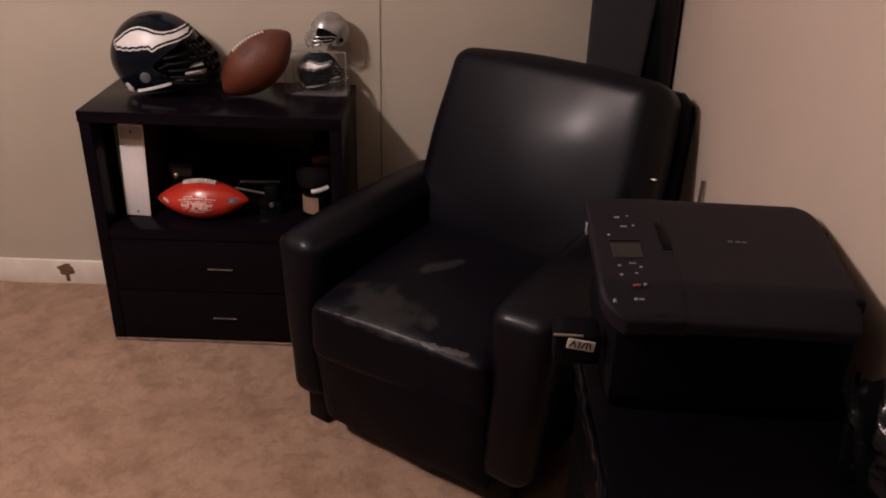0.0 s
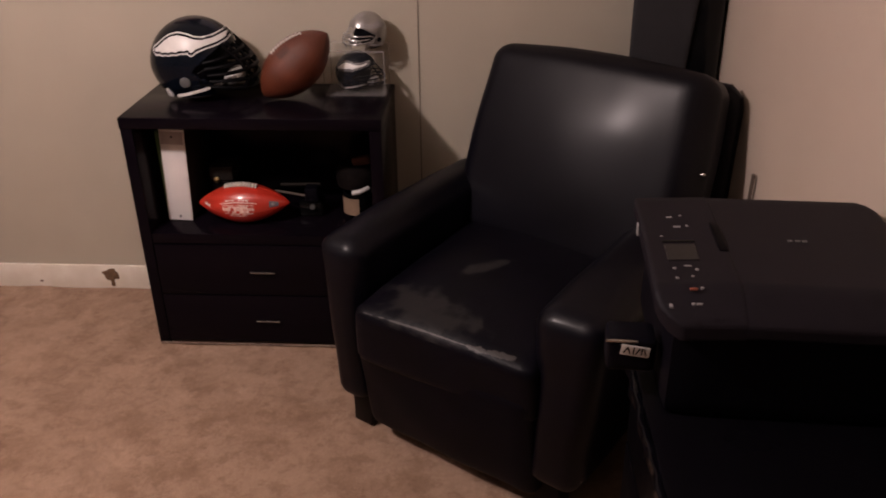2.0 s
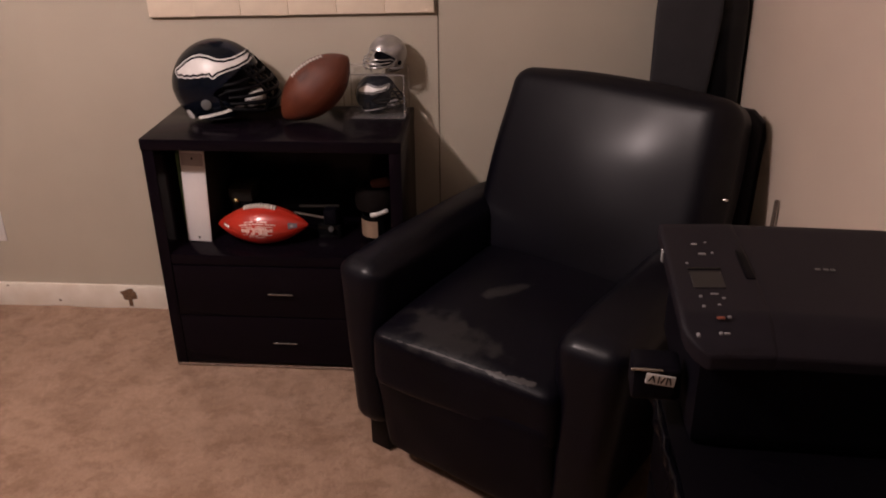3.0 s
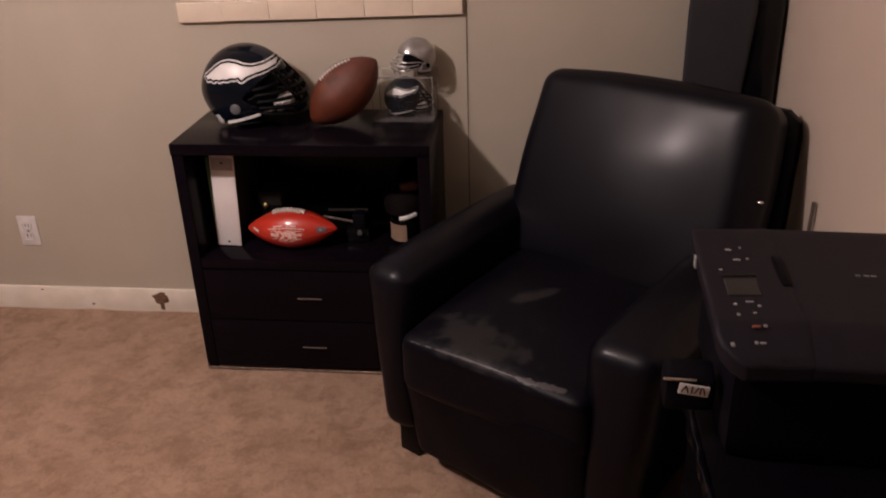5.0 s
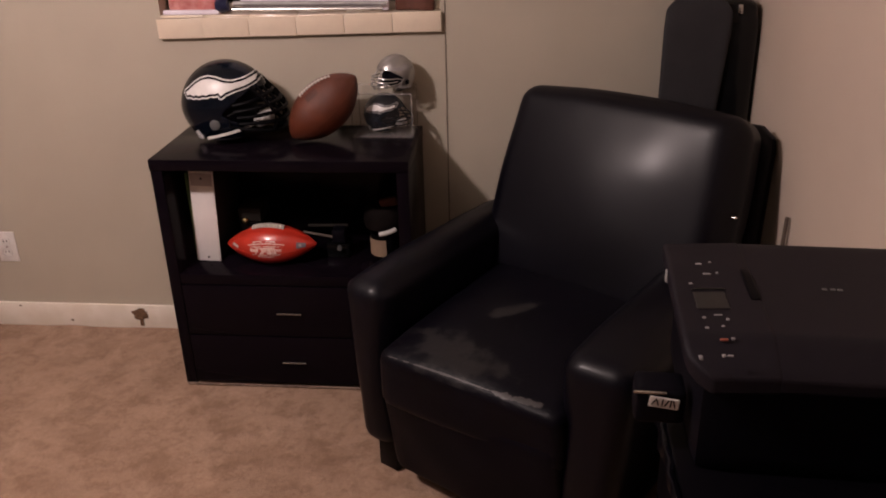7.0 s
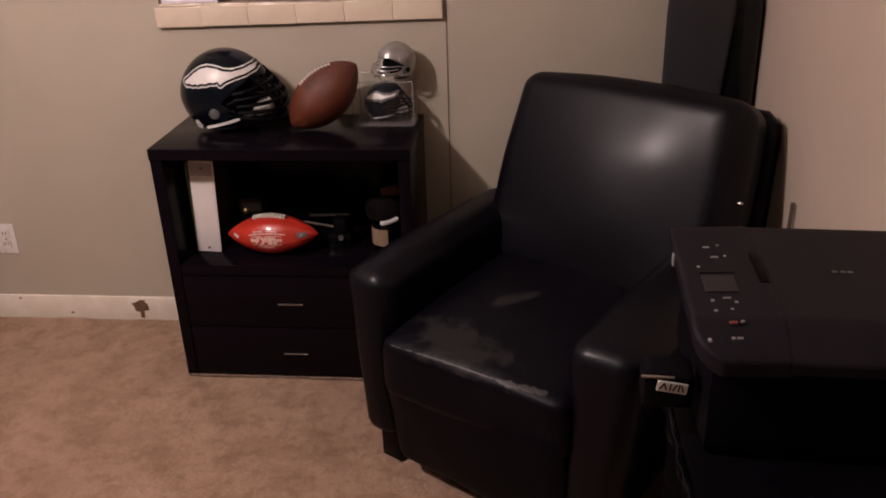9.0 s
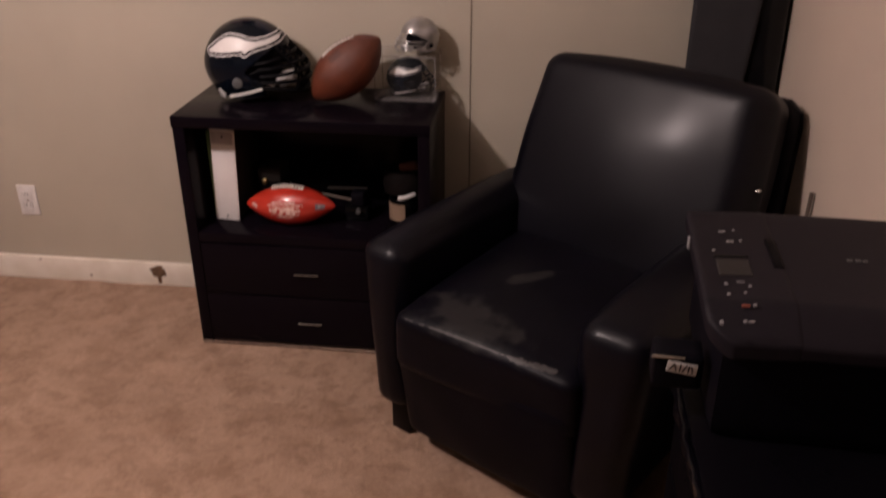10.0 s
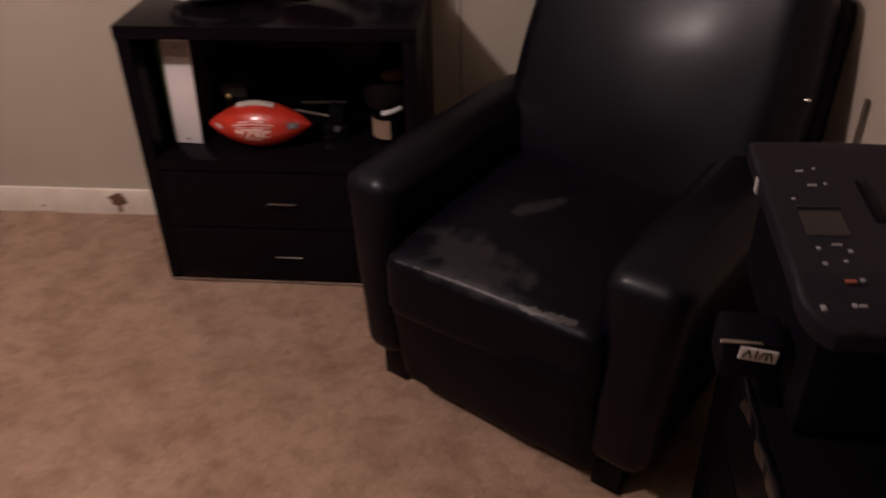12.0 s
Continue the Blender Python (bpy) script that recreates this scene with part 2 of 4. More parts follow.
SHIELDBLUE = material("slate_blue_print", (0.10, 0.10, 0.13), (0.17, 0.15, 0.17), rough=0.4, scale=60)
PRINT = material("worn_white_print", (0.72, 0.46, 0.40), (0.78, 0.60, 0.54), rough=0.35, scale=120)
GUARDBLACK = material("black_coated_wire", (0.0028, 0.0026, 0.0034), rough=0.45, spec=0.06, scale=30)
BLUECAP = material("navy_knob", (0.012, 0.016, 0.05), rough=0.3, scale=20)


# ---- mesh helpers ----
def finish(bm, name, mat, smooth=True, angle=35):
    me = bpy.data.meshes.new(name)
    bmesh.ops.recalc_face_normals(bm, faces=bm.faces)
    bm.to_mesh(me)
    bm.free()
    me.materials.append(mat)
    if smooth:
        for p in me.polygons:
            p.use_smooth = True
        me.set_sharp_from_angle(angle=radians(angle))
    return me


def part(name, bm, mat, parent=None, label="", m=None, smooth=True):
    ob = new(name, finish(bm, name, mat, smooth))
    if parent is not None:
        ob.parent = parent
    if m is not None:
        ob.matrix_basis = m
    if label:
        ob["label"] = label
    return ob


def thing(name, m, label, category, group="", kind=""):
    ob = new(name)
    ob.empty_display_size = 0.05
    ob.matrix_basis = m
    return tagged(ob, label, category, group, kind)


def block(x0, x1, y0, y1, z0, z1, r=0.003, seg=2, bm=None):
    """A box between the given limits with rounded edges."""
    own = bmesh.new()
    bmesh.ops.create_cube(own, size=1)
    bmesh.ops.scale(own, vec=(x1 - x0, y1 - y0, z1 - z0), verts=own.verts)
    bmesh.ops.translate(own, vec=((x0 + x1) / 2, (y0 + y1) / 2, (z0 + z1) / 2), verts=own.verts)
    if r:
        bmesh.ops.bevel(own, geom=own.edges[:], offset=r, segments=seg, profile=0.5, affect="EDGES")
    if bm is None:
        return own
    merge(bm, own)
    return bm


def merge(bm, own, m=None):
    if m is not None:
        bmesh.ops.transform(own, matrix=m, verts=own.verts)
    me = bpy.data.meshes.new("tmp")
    own.to_mesh(me)
    own.free()
    bm.from_mesh(me)
    bpy.data.meshes.remove(me)


def rod(points, r, bm=None, n=8, closed=False):
    """A round tube along points."""
    bm = bm or bmesh.new()
    pts = [Vector(p) for p in points]
    rings = []
    for i, p in enumerate(pts):
        if closed:
            d = pts[(i + 1) % len(pts)] - pts[i - 1]
        else:
            d = pts[min(i + 1, len(pts) - 1)] - pts[max(i - 1, 0)]
        q = d.to_track_quat("Z", "X")
        rings.append([bm.verts.new(p + q @ Vector((r * math.cos(a), r * math.sin(a), 0))) for a in (2 * math.pi * k / n for k in range(n))])
    pairs = list(zip(rings, rings[1:])) + ([(rings[-1], rings[0])] if closed else [])
    for a, b in pairs:
        for k in range(n):
            bm.faces.new((a[k], a[(k + 1) % n], b[(k + 1) % n], b[k]))
    if not closed:
        bm.faces.new(rings[0][::-1])
        bm.faces.new(rings[-1])
    return bm


def cushion(sx, sy, sz, r, bulge=(0, 0, 0), n=14, shape=None):
    """A padded box: rounded corners and faces that swell by bulge along x, y and z; shape(p) may bend it further."""
    bm = bmesh.new()
    bmesh.ops.create_cube(bm, size=2)
    bmesh.ops.subdivide_edges(bm, edges=bm.edges[:], cuts=n, use_grid_fill=True)
    half = Vector((sx / 2, sy / 2, sz / 2))
    for v in bm.verts:
        u = v.co.copy()
        p = Vector((u.x * half.x, u.y * half.y, u.z * half.z))
        inner = Vector([max(-h + r, min(h - r, c)) for c, h in zip(p, half)])
        d = p - inner
        if d.length > 1e-9:
            m = max(abs(c) for c in d)
            p = inner + d.normalized() * m
        f = [math.cos(min(1, abs(c)) * math.pi / 2) for c in u]
        p.x += bulge[0] * u.x * f[1] * f[2]
        p.y += bulge[1] * u.y * f[0] * f[2]
        p.z += bulge[2] * u.z * f[0] * f[1]
        v.co = shape(p) if shape else p
    return bm


def slack(shape=None, amount=0.003, size=7.0, seed=0.0):
    """Wraps a cushion's shape in the shallow waves of used leather."""
    def bend(p):
        q = shape(p) if shape else p
        a = q * size + Vector((seed, 2 * seed, 3.1 + seed))
        return q + amount * Vector((noise.noise(a), noise.noise(a + Vector((9, 4, 1))), noise.noise(a + Vector((3, 8, 5)))))
    return bend


def ribbon(points, width, thick):
    """A flat upright band along points."""
    bm = bmesh.new()
    pts = [Vector(p) for p in points]
    rings = []
    for i, p in enumerate(pts):
        d = pts[min(i + 1, len(pts) - 1)] - pts[max(i - 1, 0)]
        side = Vector((d.y, -d.x, 0)).normalized() * thick / 2
        up = Vector((0, 0, width / 2))
        rings.append([bm.verts.new(p + q) for q in (-side - up, side - up, side + up, -side + up)])
    for a, b in zip(rings, rings[1:]):
        for k in range(4):
            bm.faces.new((a[k], a[(k + 1) % 4], b[(k + 1) % 4], b[k]))
    bm.faces.new(rings[0][::-1])
    bm.faces.new(rings[-1])
    return bm


def lathe(profile, n=28, bm=None, m=None):
    """A turned shape from (radius, height) pairs."""
    own = bmesh.new()
    rings = []
    for r, z in profile:
        rings.append([own.verts.new((max(r, 1e-4) * math.cos(2 * math.pi * k / n), max(r, 1e-4) * math.sin(2 * math.pi * k / n), z)) for k in range(n)])
    for a, b in zip(rings, rings[1:]):
        for k in range(n):
            own.faces.new((a[k], a[(k + 1) % n], b[(k + 1) % n], b[k]))
    own.faces.new(rings[0][::-1])
    own.faces.new(rings[-1])
    if bm is None:
        if m is not None:
            bmesh.ops.transform(own, matrix=m, verts=own.verts)
        return own
    merge(bm, own, m)
    return bm


# ---- the room ----
# LX and FY: unseen walls, set far off to weaken the bounced light
RX, LX, FY, CZ = 1.732, -4.2, -7.5, 2.42
WX0, WX1, WZ0, WZ1 = -0.055, 0.822, 1.102, 2.05


def setting(name, bm, mat, label, category, smooth=False):
    return tagged(part(name, bm, mat, smooth=smooth), label, category, kind="structure")


floor_bm = bmesh.new()
bmesh.ops.create_grid(floor_bm, x_segments=240, y_segments=300, size=0.5)
for v in floor_bm.verts:
    x, y = LX + (v.co.x + 0.5) * (RX - LX), FY + (v.co.y + 0.5) * (0 - FY)
    v.co = (x, y, 0.005 * noise.noise((x * 6, y * 6, 0)) + 0.004 * noise.noise((x * 17, y * 17, 3)) - 0.006)
floor = setting("floor", floor_bm, CARPET, "beige-brown mottled cut-pile carpet with trodden marks", "carpet", True)
wall_back = bmesh.new()
for x0, x1, z0, z1 in ((LX - 0.1, WX0, -0.05, CZ), (WX1, RX + 0.1, -0.05, CZ), (WX0, WX1, -0.05, WZ0), (WX0, WX1, WZ1, CZ)):
    block(x0, x1, 0, 0.12, z0, z1, 0, bm=wall_back)
setting("wall_back", wall_back, PAINT, "greige painted wall with a window opening", "wall")
setting("wall_right", block(RX, RX + 0.12, FY - 0.1, 0, -0.05, CZ, 0), PAINT_RIGHT, "plain rosy greige wall behind the printer", "wall")
setting("wall_left", block(LX - 0.12, LX, FY - 0.1, 0, -0.05, CZ, 0), PAINT, "plain greige painted unseen side wall, set far off", "wall")
setting("wall_front", block(LX, RX, FY - 0.12, FY, -0.05, CZ, 0), PAINT, "plain greige painted unseen wall far behind the camera", "wall")
setting("ceiling", block(LX - 0.12, RX + 0.12, FY - 0.12, 0.12, CZ, CZ + 0.1, 0), CEIL, "plain off-white painted ceiling over the room", "ceiling")


def board(name, x0, x1, y0, y1):
    return setting(name, block(x0, x1, y0, y1, -0.01, 0.086, 0.004), TRIM, "cream painted baseboard with scuffs and chips", "baseboard", True)


base = board("baseboard_back", LX, RX, -0.013, 0)
board("baseboard_right", RX - 0.013, RX, FY, -0.013)
board("baseboard_left", LX, LX + 0.013, FY, -0.013)


def chip(x, z, w, h, seed, stem=False):
    """A ragged chipped spot on the baseboard."""
    rnd = random.Random(seed)
    bm = bmesh.new()
    ring = []
    for k in range(18):
        a = 2 * math.pi * k / 18
        rr = 0.7 + 0.5 * rnd.random()
        ring.append(bm.verts.new((x + w / 2 * rr * math.cos(a), -0.0138 - 0.001 * rnd.random(), z + h / 2 * rr * math.sin(a) * (1.15 if math.sin(a) < 0 else 0.75))))
    c = bm.verts.new((x, -0.017, z))
    for k in range(18):
        bm.faces.new((ring[k], ring[(k + 1) % 18], c))
    if stem:
        block(x - 0.006, x + 0.008, -0.0165, -0.0132, z - h * 1.05, z - h * 0.3, 0.001, 1, bm)
    part("chipped_patch", bm, STAIN, base, "brown chipped and gnawed patch")


chip(-0.302, 0.056, 0.062, 0.050, 4, True)
chip(-0.568, 0.021, 0.012, 0.010, 6)
chip(-0.757, 0.076, 0.012, 0.008, 7)

# the vertical seam in the wall lining beside the window
setting("trim_seam", block(0.8345, 0.8385, -0.0025, 0, 0.09, CZ, 0.0008, 1), GROOVE, "thin dark vertical wall panel seam strip", "wall seam")

# window with a tiled sill
win = tagged(new("window_1"), "window with white frame and cream tiled sill", "window", kind="structure")
fr = bmesh.new()
for x0, x1, z0, z1 in ((WX0, WX0 + 0.035, WZ0, WZ1), (WX1 - 0.035, WX1, WZ0, WZ1), (WX0 + 0.035, WX1 - 0.035, WZ0, WZ0 + 0.035), (WX0 + 0.035, WX1 - 0.035, WZ1 - 0.035, WZ1), (0.37, 0.40, WZ0 + 0.035, WZ1 - 0.035)):
    block(x0, x1, 0.075, 0.115, z0, z1, 0.003, bm=fr)
part("window_frame", fr, TRIM, win)
for x0, x1 in ((WX0 + 0.035, 0.37), (0.40, WX1 - 0.035)):
    part("pane", block(x0, x1, 0.09, 0.096, WZ0 + 0.035, WZ1 - 0.035, 0), PANE, win)
part("night_board", block(WX0, WX1, 0.117, 0.125, WZ0, WZ1, 0), BLACK, win, "dark night outside the glass")
sill = part("window_sill", block(WX0 + 0.002, WX1 - 0.002, -0.004, 0.074, 1.062, WZ0 - 0.002, 0.002), TRIM, win)
rnd = random.Random(5)
TW = 0.1495
for i in range(6):
    x0 = -0.070 + TW * i + (0.006 if i == 0 else 0)
    z0 = 1.041 + 0.0030 * i + rnd.uniform(-0.0004, 0.0004)
    tm = pose(x0 + TW / 2, -0.012, z0 + 0.036, rnd.uniform(-0.2, 0.2), rnd.uniform(-0.95, -0.75), 0)
    part("tile", block(-TW / 2 + 0.0002, TW / 2 - 0.0002, -0.007, 0.007, -0.034, 0.027, 0.0022, 3), TILE, win, m=tm)
    part("tile", block(-TW / 2 + 0.001, TW / 2 - 0.001, -0.04, 0.04, -0.004, 0.004, 0.003, 2), TILE, win, m=pose(max(WX0 + TW / 2, min(WX1 - TW / 2, x0 + TW / 2)), 0.034, WZ0 + 0.006, 0, 0, 0))
SILLZ = WZ0 + 0.011


def wavy_cloth(name, x0, x1, z0, z1, mat, label, seed):
    bm = cushion(x1 - x0, 0.016, z1 - z0, 0.006, n=16, shape=lambda p: Vector((p.x, p.y + 0.008 * math.sin(p.x * 60 + seed), p.z + 0.004 * noise.noise((p.x * 20, seed, p.z * 12)))))
    return tagged(part(name, bm, mat, m=pose((x0 + x1) / 2, 0.05, (z0 + z1) / 2)), label, "cloth")


wavy_cloth("folded_cloth", -0.045, 0.145, SILLZ, SILLZ + 0.12, CLOTHRED, "faded red and white folded cloth on the window sill", 1)
wavy_cloth("curtain", 0.19, 0.66, SILLZ + 0.001, SILLZ + 0.5, CLOTHWHITE, "white cloth hanging behind the rods on the sill", 2)
wavy_cloth("folded_cloth", 0.68, 0.80, SILLZ, SILLZ + 0.08, DARKRED, "dark red cloth bundle in the sill corner", 3)
rods = thing("curtain_rod", pose(0.155, 0.012, SILLZ, 0, 0, 0), "grey curtain rods with a navy knob lying on the sill", "curtain rod")
part("knob", lathe([(0.004, -0.022), (0.017, -0.018), (0.024, 0), (0.017, 0.018), (0.004, 0.022)], m=pose(-0.012, 0, 0.025, 0, 90, 0)), BLUECAP, rods)
part("rod", rod([(0.02, 0, 0.012), (0.49, 0.002, 0.010)], 0.0085, n=12), CHROME, rods)
part("rod", rod([(0.02, 0.018, 0.028), (0.50, 0.020, 0.024)], 0.0075, n=12), GREYP, rods)
tagged(part("window_bar", block(-0.045, 0.135, -0.004, 0.012, SILLZ, SILLZ + 0.014, 0.004), CLOTHWHITE), "white slat lying along the tiled sill", "slat")

# electric outlet on the back wall
outlet = thing("wall_outlet", pose(-0.757, 0, 0.309), "white duplex wall outlet above the baseboard", "outlet")
part("cover_plate", block(-0.036, 0.036, -0.006, 0, -0.058, 0.058, 0.003), WHITE, outlet)
for s in (-1, 1):
    soc = part("socket", block(-0.016, 0.016, -0.0085, -0.0055, s * 0.020 - 0.014, s * 0.020 + 0.014, 0.005), WHITE, outlet)
    for dx in (-0.006, 0.006):
        part("slot", block(dx - 0.0012, dx + 0.0012, -0.0095, -0.0075, s * 0.020 - 0.001, s * 0.020 + 0.008, 0), BLACK, soc)
part("screw", lathe([(0.003, 0), (0.003, 0.001)], n=10, m=pose(0, -0.0062, 0, 90, 0, 0)), CHROME, outlet)

# ceiling lamp around the bulb
lamp = thing("ceiling_lamp", pose(LAMP[0], LAMP[1], CZ), "plain ceiling lamp with an open bulb holder", "lamp")
part("rose", lathe([(0.07, -0.02), (0.075, 0.0)]), WHITE, lamp)
part("socket", lathe([(0.02, -0.12), (0.024, -0.02)]), WHITE, lamp)

# ---- cabinet ----
CW, CD, CH, T = 0.757, 0.369, 0.765, 0.035
cab = thing("storage_cabinet", pose(0, 0, 0), "black-brown laminate cabinet with an open shelf and two drawers", "cabinet")
part("side_panel", block(0, T, -CD, -0.014, 0, CH - 0.034, 0.002), LAMINATE, cab)
part("side_panel", block(CW - T, CW, -CD, -0.014, 0, CH - 0.034, 0.002), LAMINATE, cab)
part("top_panel", block(-0.002, CW + 0.002, -CD - 0.003, -0.014, CH - 0.034, CH, 0.003), LAMINATE, cab)
part("back_panel", block(T, CW - T, -0.022, -0.014, 0.03, CH - 0.034, 0), LAMINATE, cab)
part("shelf", block(T, CW - T, -CD + 0.003, -0.022, 0.362, 0.395, 0.002), LAMINATE, cab)
part("bottom_panel", block(T, CW - T, -CD + 0.006, -0.022, 0.008, 0.03, 0.002), LAMINATE, cab)
for z0, z1, hz in ((0.186, 0.359, 0.274), (0.012, 0.182, 0.098)):
    dr = part("drawer", block(T + 0.002, CW - T - 0.002, -CD - 0.001, -CD + 0.018, z0, z1, 0.002), LAMINATE, cab)
    h = bmesh.new()
    # lower bar is thinner to look dimmer: its weaker reflection put into the shape
    rod([(0.333, -CD - 0.016, hz), (0.410, -CD - 0.016, hz)], 0.0028 if hz > 0.2 else 0.0021, h)
    for x in (0.340, 0.403):
        rod([(x, -CD - 0.016, hz), (x, -CD, hz)], 0.003, h)
    part("handle", h, CHROME, dr, "slim steel bar handle")

# thin pale strip along the cabinet's front foot
part("base_edge", block(0.004, CW - 0.004, -CD - 0.0035, -CD - 0.0012, -0.002, 0.006, 0.0005, 1), PALE_BROWN, cab, "thin pale brown strip at the floor")


# ---- balls ----
def football(name, m, length, dia, skin, label, lace_turn):
    ball = thing(name, m, label, "football", "footballs on the cabinet")
    a, R, n = length / 2, dia / 2, 40
    full, tip = (2.1, 0.78) if skin is PIGSKIN else (1.85, 0.84)
    prof = []
    for i in range(n + 1):
        t = -1 + 2 * i / n
        prof.append((R * max(0.0, 1 - abs(t) ** full) ** tip, a * t))
    part("skin", lathe(prof, 40, m=pose(0, 0, 0, 0, 90, 0)), skin, ball)
    rad = lambda x: R * max(0.0, 1 - abs(x / a) ** full) ** tip
    for k in range(4):
        ang = radians(lace_turn + 90 * k)
        pts = [((-1 + 2 * i / 30) * a * 0.98, (rad((-1 + 2 * i / 30) * a * 0.98) + 0.0002) * math.cos(ang), (rad((-1 + 2 * i / 30) * a * 0.98) + 0.0002) * math.sin(ang)) for i in range(31)]
        part("panel_seam", rod(pts, 0.0006 if skin is PIGSKIN else 0.0011, n=6), skin, ball)
    ang = radians(lace_turn)
    la = bmesh.new()
    w = length * (0.185 if skin is PIGSKIN else 0.165)
    mid = 0.11 * length if skin is PIGSKIN else 0.0
    out = lambda x, off=0.0, e=0.0025: (x, (rad(x) + e) * math.cos(ang + off), (rad(x) + e) * math.sin(ang + off))
    rod([out(mid - w + 2 * w * i / 12, 0, 0.002) for i in range(13)], 0.0018 if skin is PIGSKIN else 0.0026, la, 6)
    for i in range(11):
        x = mid - w + 2 * w * i / 10
        rod([out(x, o, (0.0035 if skin is PIGSKIN else 0.0065) if abs(o) < 0.1 else 0.0005) for o in ((-0.12, -0.06, 0, 0.06, 0.12) if skin is PIGSKIN else (-0.14, -0.07, 0, 0.07, 0.14))], 0.0021 if skin is PIGSKIN else 0.0032, la, 6)
    part("laces", la, LACE, ball, "white laces")
    return ball, rad


def ball_patch(ball, rad, x0, x1, a0, a1, mat, name, n=10):
    bm = bmesh.new()
    rows = [[bm.verts.new((x, (rad(x) + 0.0012) * math.cos(an), (rad(x) + 0.0012) * math.sin(an))) for an in (a0 + (a1 - a0) * j / 4 for j in range(5))] for x in (x0 + (x1 - x0) * i / n for i in range(n + 1))]
    for p, q in zip(rows, rows[1:]):
        for j in range(4):
            bm.faces.new((p[j], p[j + 1], q[j + 1], q[j]))
    part(name, bm, mat, ball)


brown, br = football("football", pose(0.482, -0.175, CH + 0.1035, 0, -41, 12), 0.270, 0.156, PIGSKIN, "brown pebbled leather football leaning on the cabinet top", 105)
ball_patch(brown, br, -0.012, 0.030, radians(122), radians(140), STAMP, "stamped_mark", 6)
red, rr = football("football", pose(0.303, -0.262, 0.395 + 0.0615, 0, -2, -3), 0.292, 0.126, REDSKIN, "glossy red football with white print lying on the shelf", 98)
# worn print on the red ball: arched lines of small bars over a solid middle block
rnd = random.Random(11)
for a, w, big, arch in ((-2.08, 0.040, 0.030, 0.05), (-1.97, 0.058, 0.034, 0.07), (-1.84, 0.050, 0.022, 0.06), (-1.74, 0.030, 0.040, 0.0), (-1.62, 0.050, 0.075, 0.0), (-1.48, 0.034, 0.060, 0.0), (-1.37, 0.046, 0.026, 0.0), (-1.27, 0.026, 0.022, 0.0)):
    x = -w
    while x < w:
        dx = rnd.uniform(0.003, 0.011)
        if rnd.random() < 0.92:
            h = big * rnd.uniform(0.75, 1.35)
            mid = a + 1.5 * math.pi + arch * (x / 0.058) ** 2
            ball_patch(red, rr, x, min(w, x + dx), mid - h, mid + h, PRINT, "printed_bar", 2)
        x += dx + rnd.uniform(0.0006, 0.0022)
for k in range(3):
    ball_patch(red, rr, -0.116 + 0.007 * k, -0.110 + 0.007 * k, math.pi - 0.50 + 0.10 * k, math.pi - 0.22 + 0.10 * k, WHITE, "printed_mark", 3)
ball_patch(red, rr, 0.092, 0.118, math.pi - 0.52, math.pi - 0.02, SHIELDBLUE, "printed_shield", 6)
ball_patch(red, rr, 0.099, 0.106, math.pi - 0.42, math.pi - 0.14, GREYP, "printed_bar", 3)


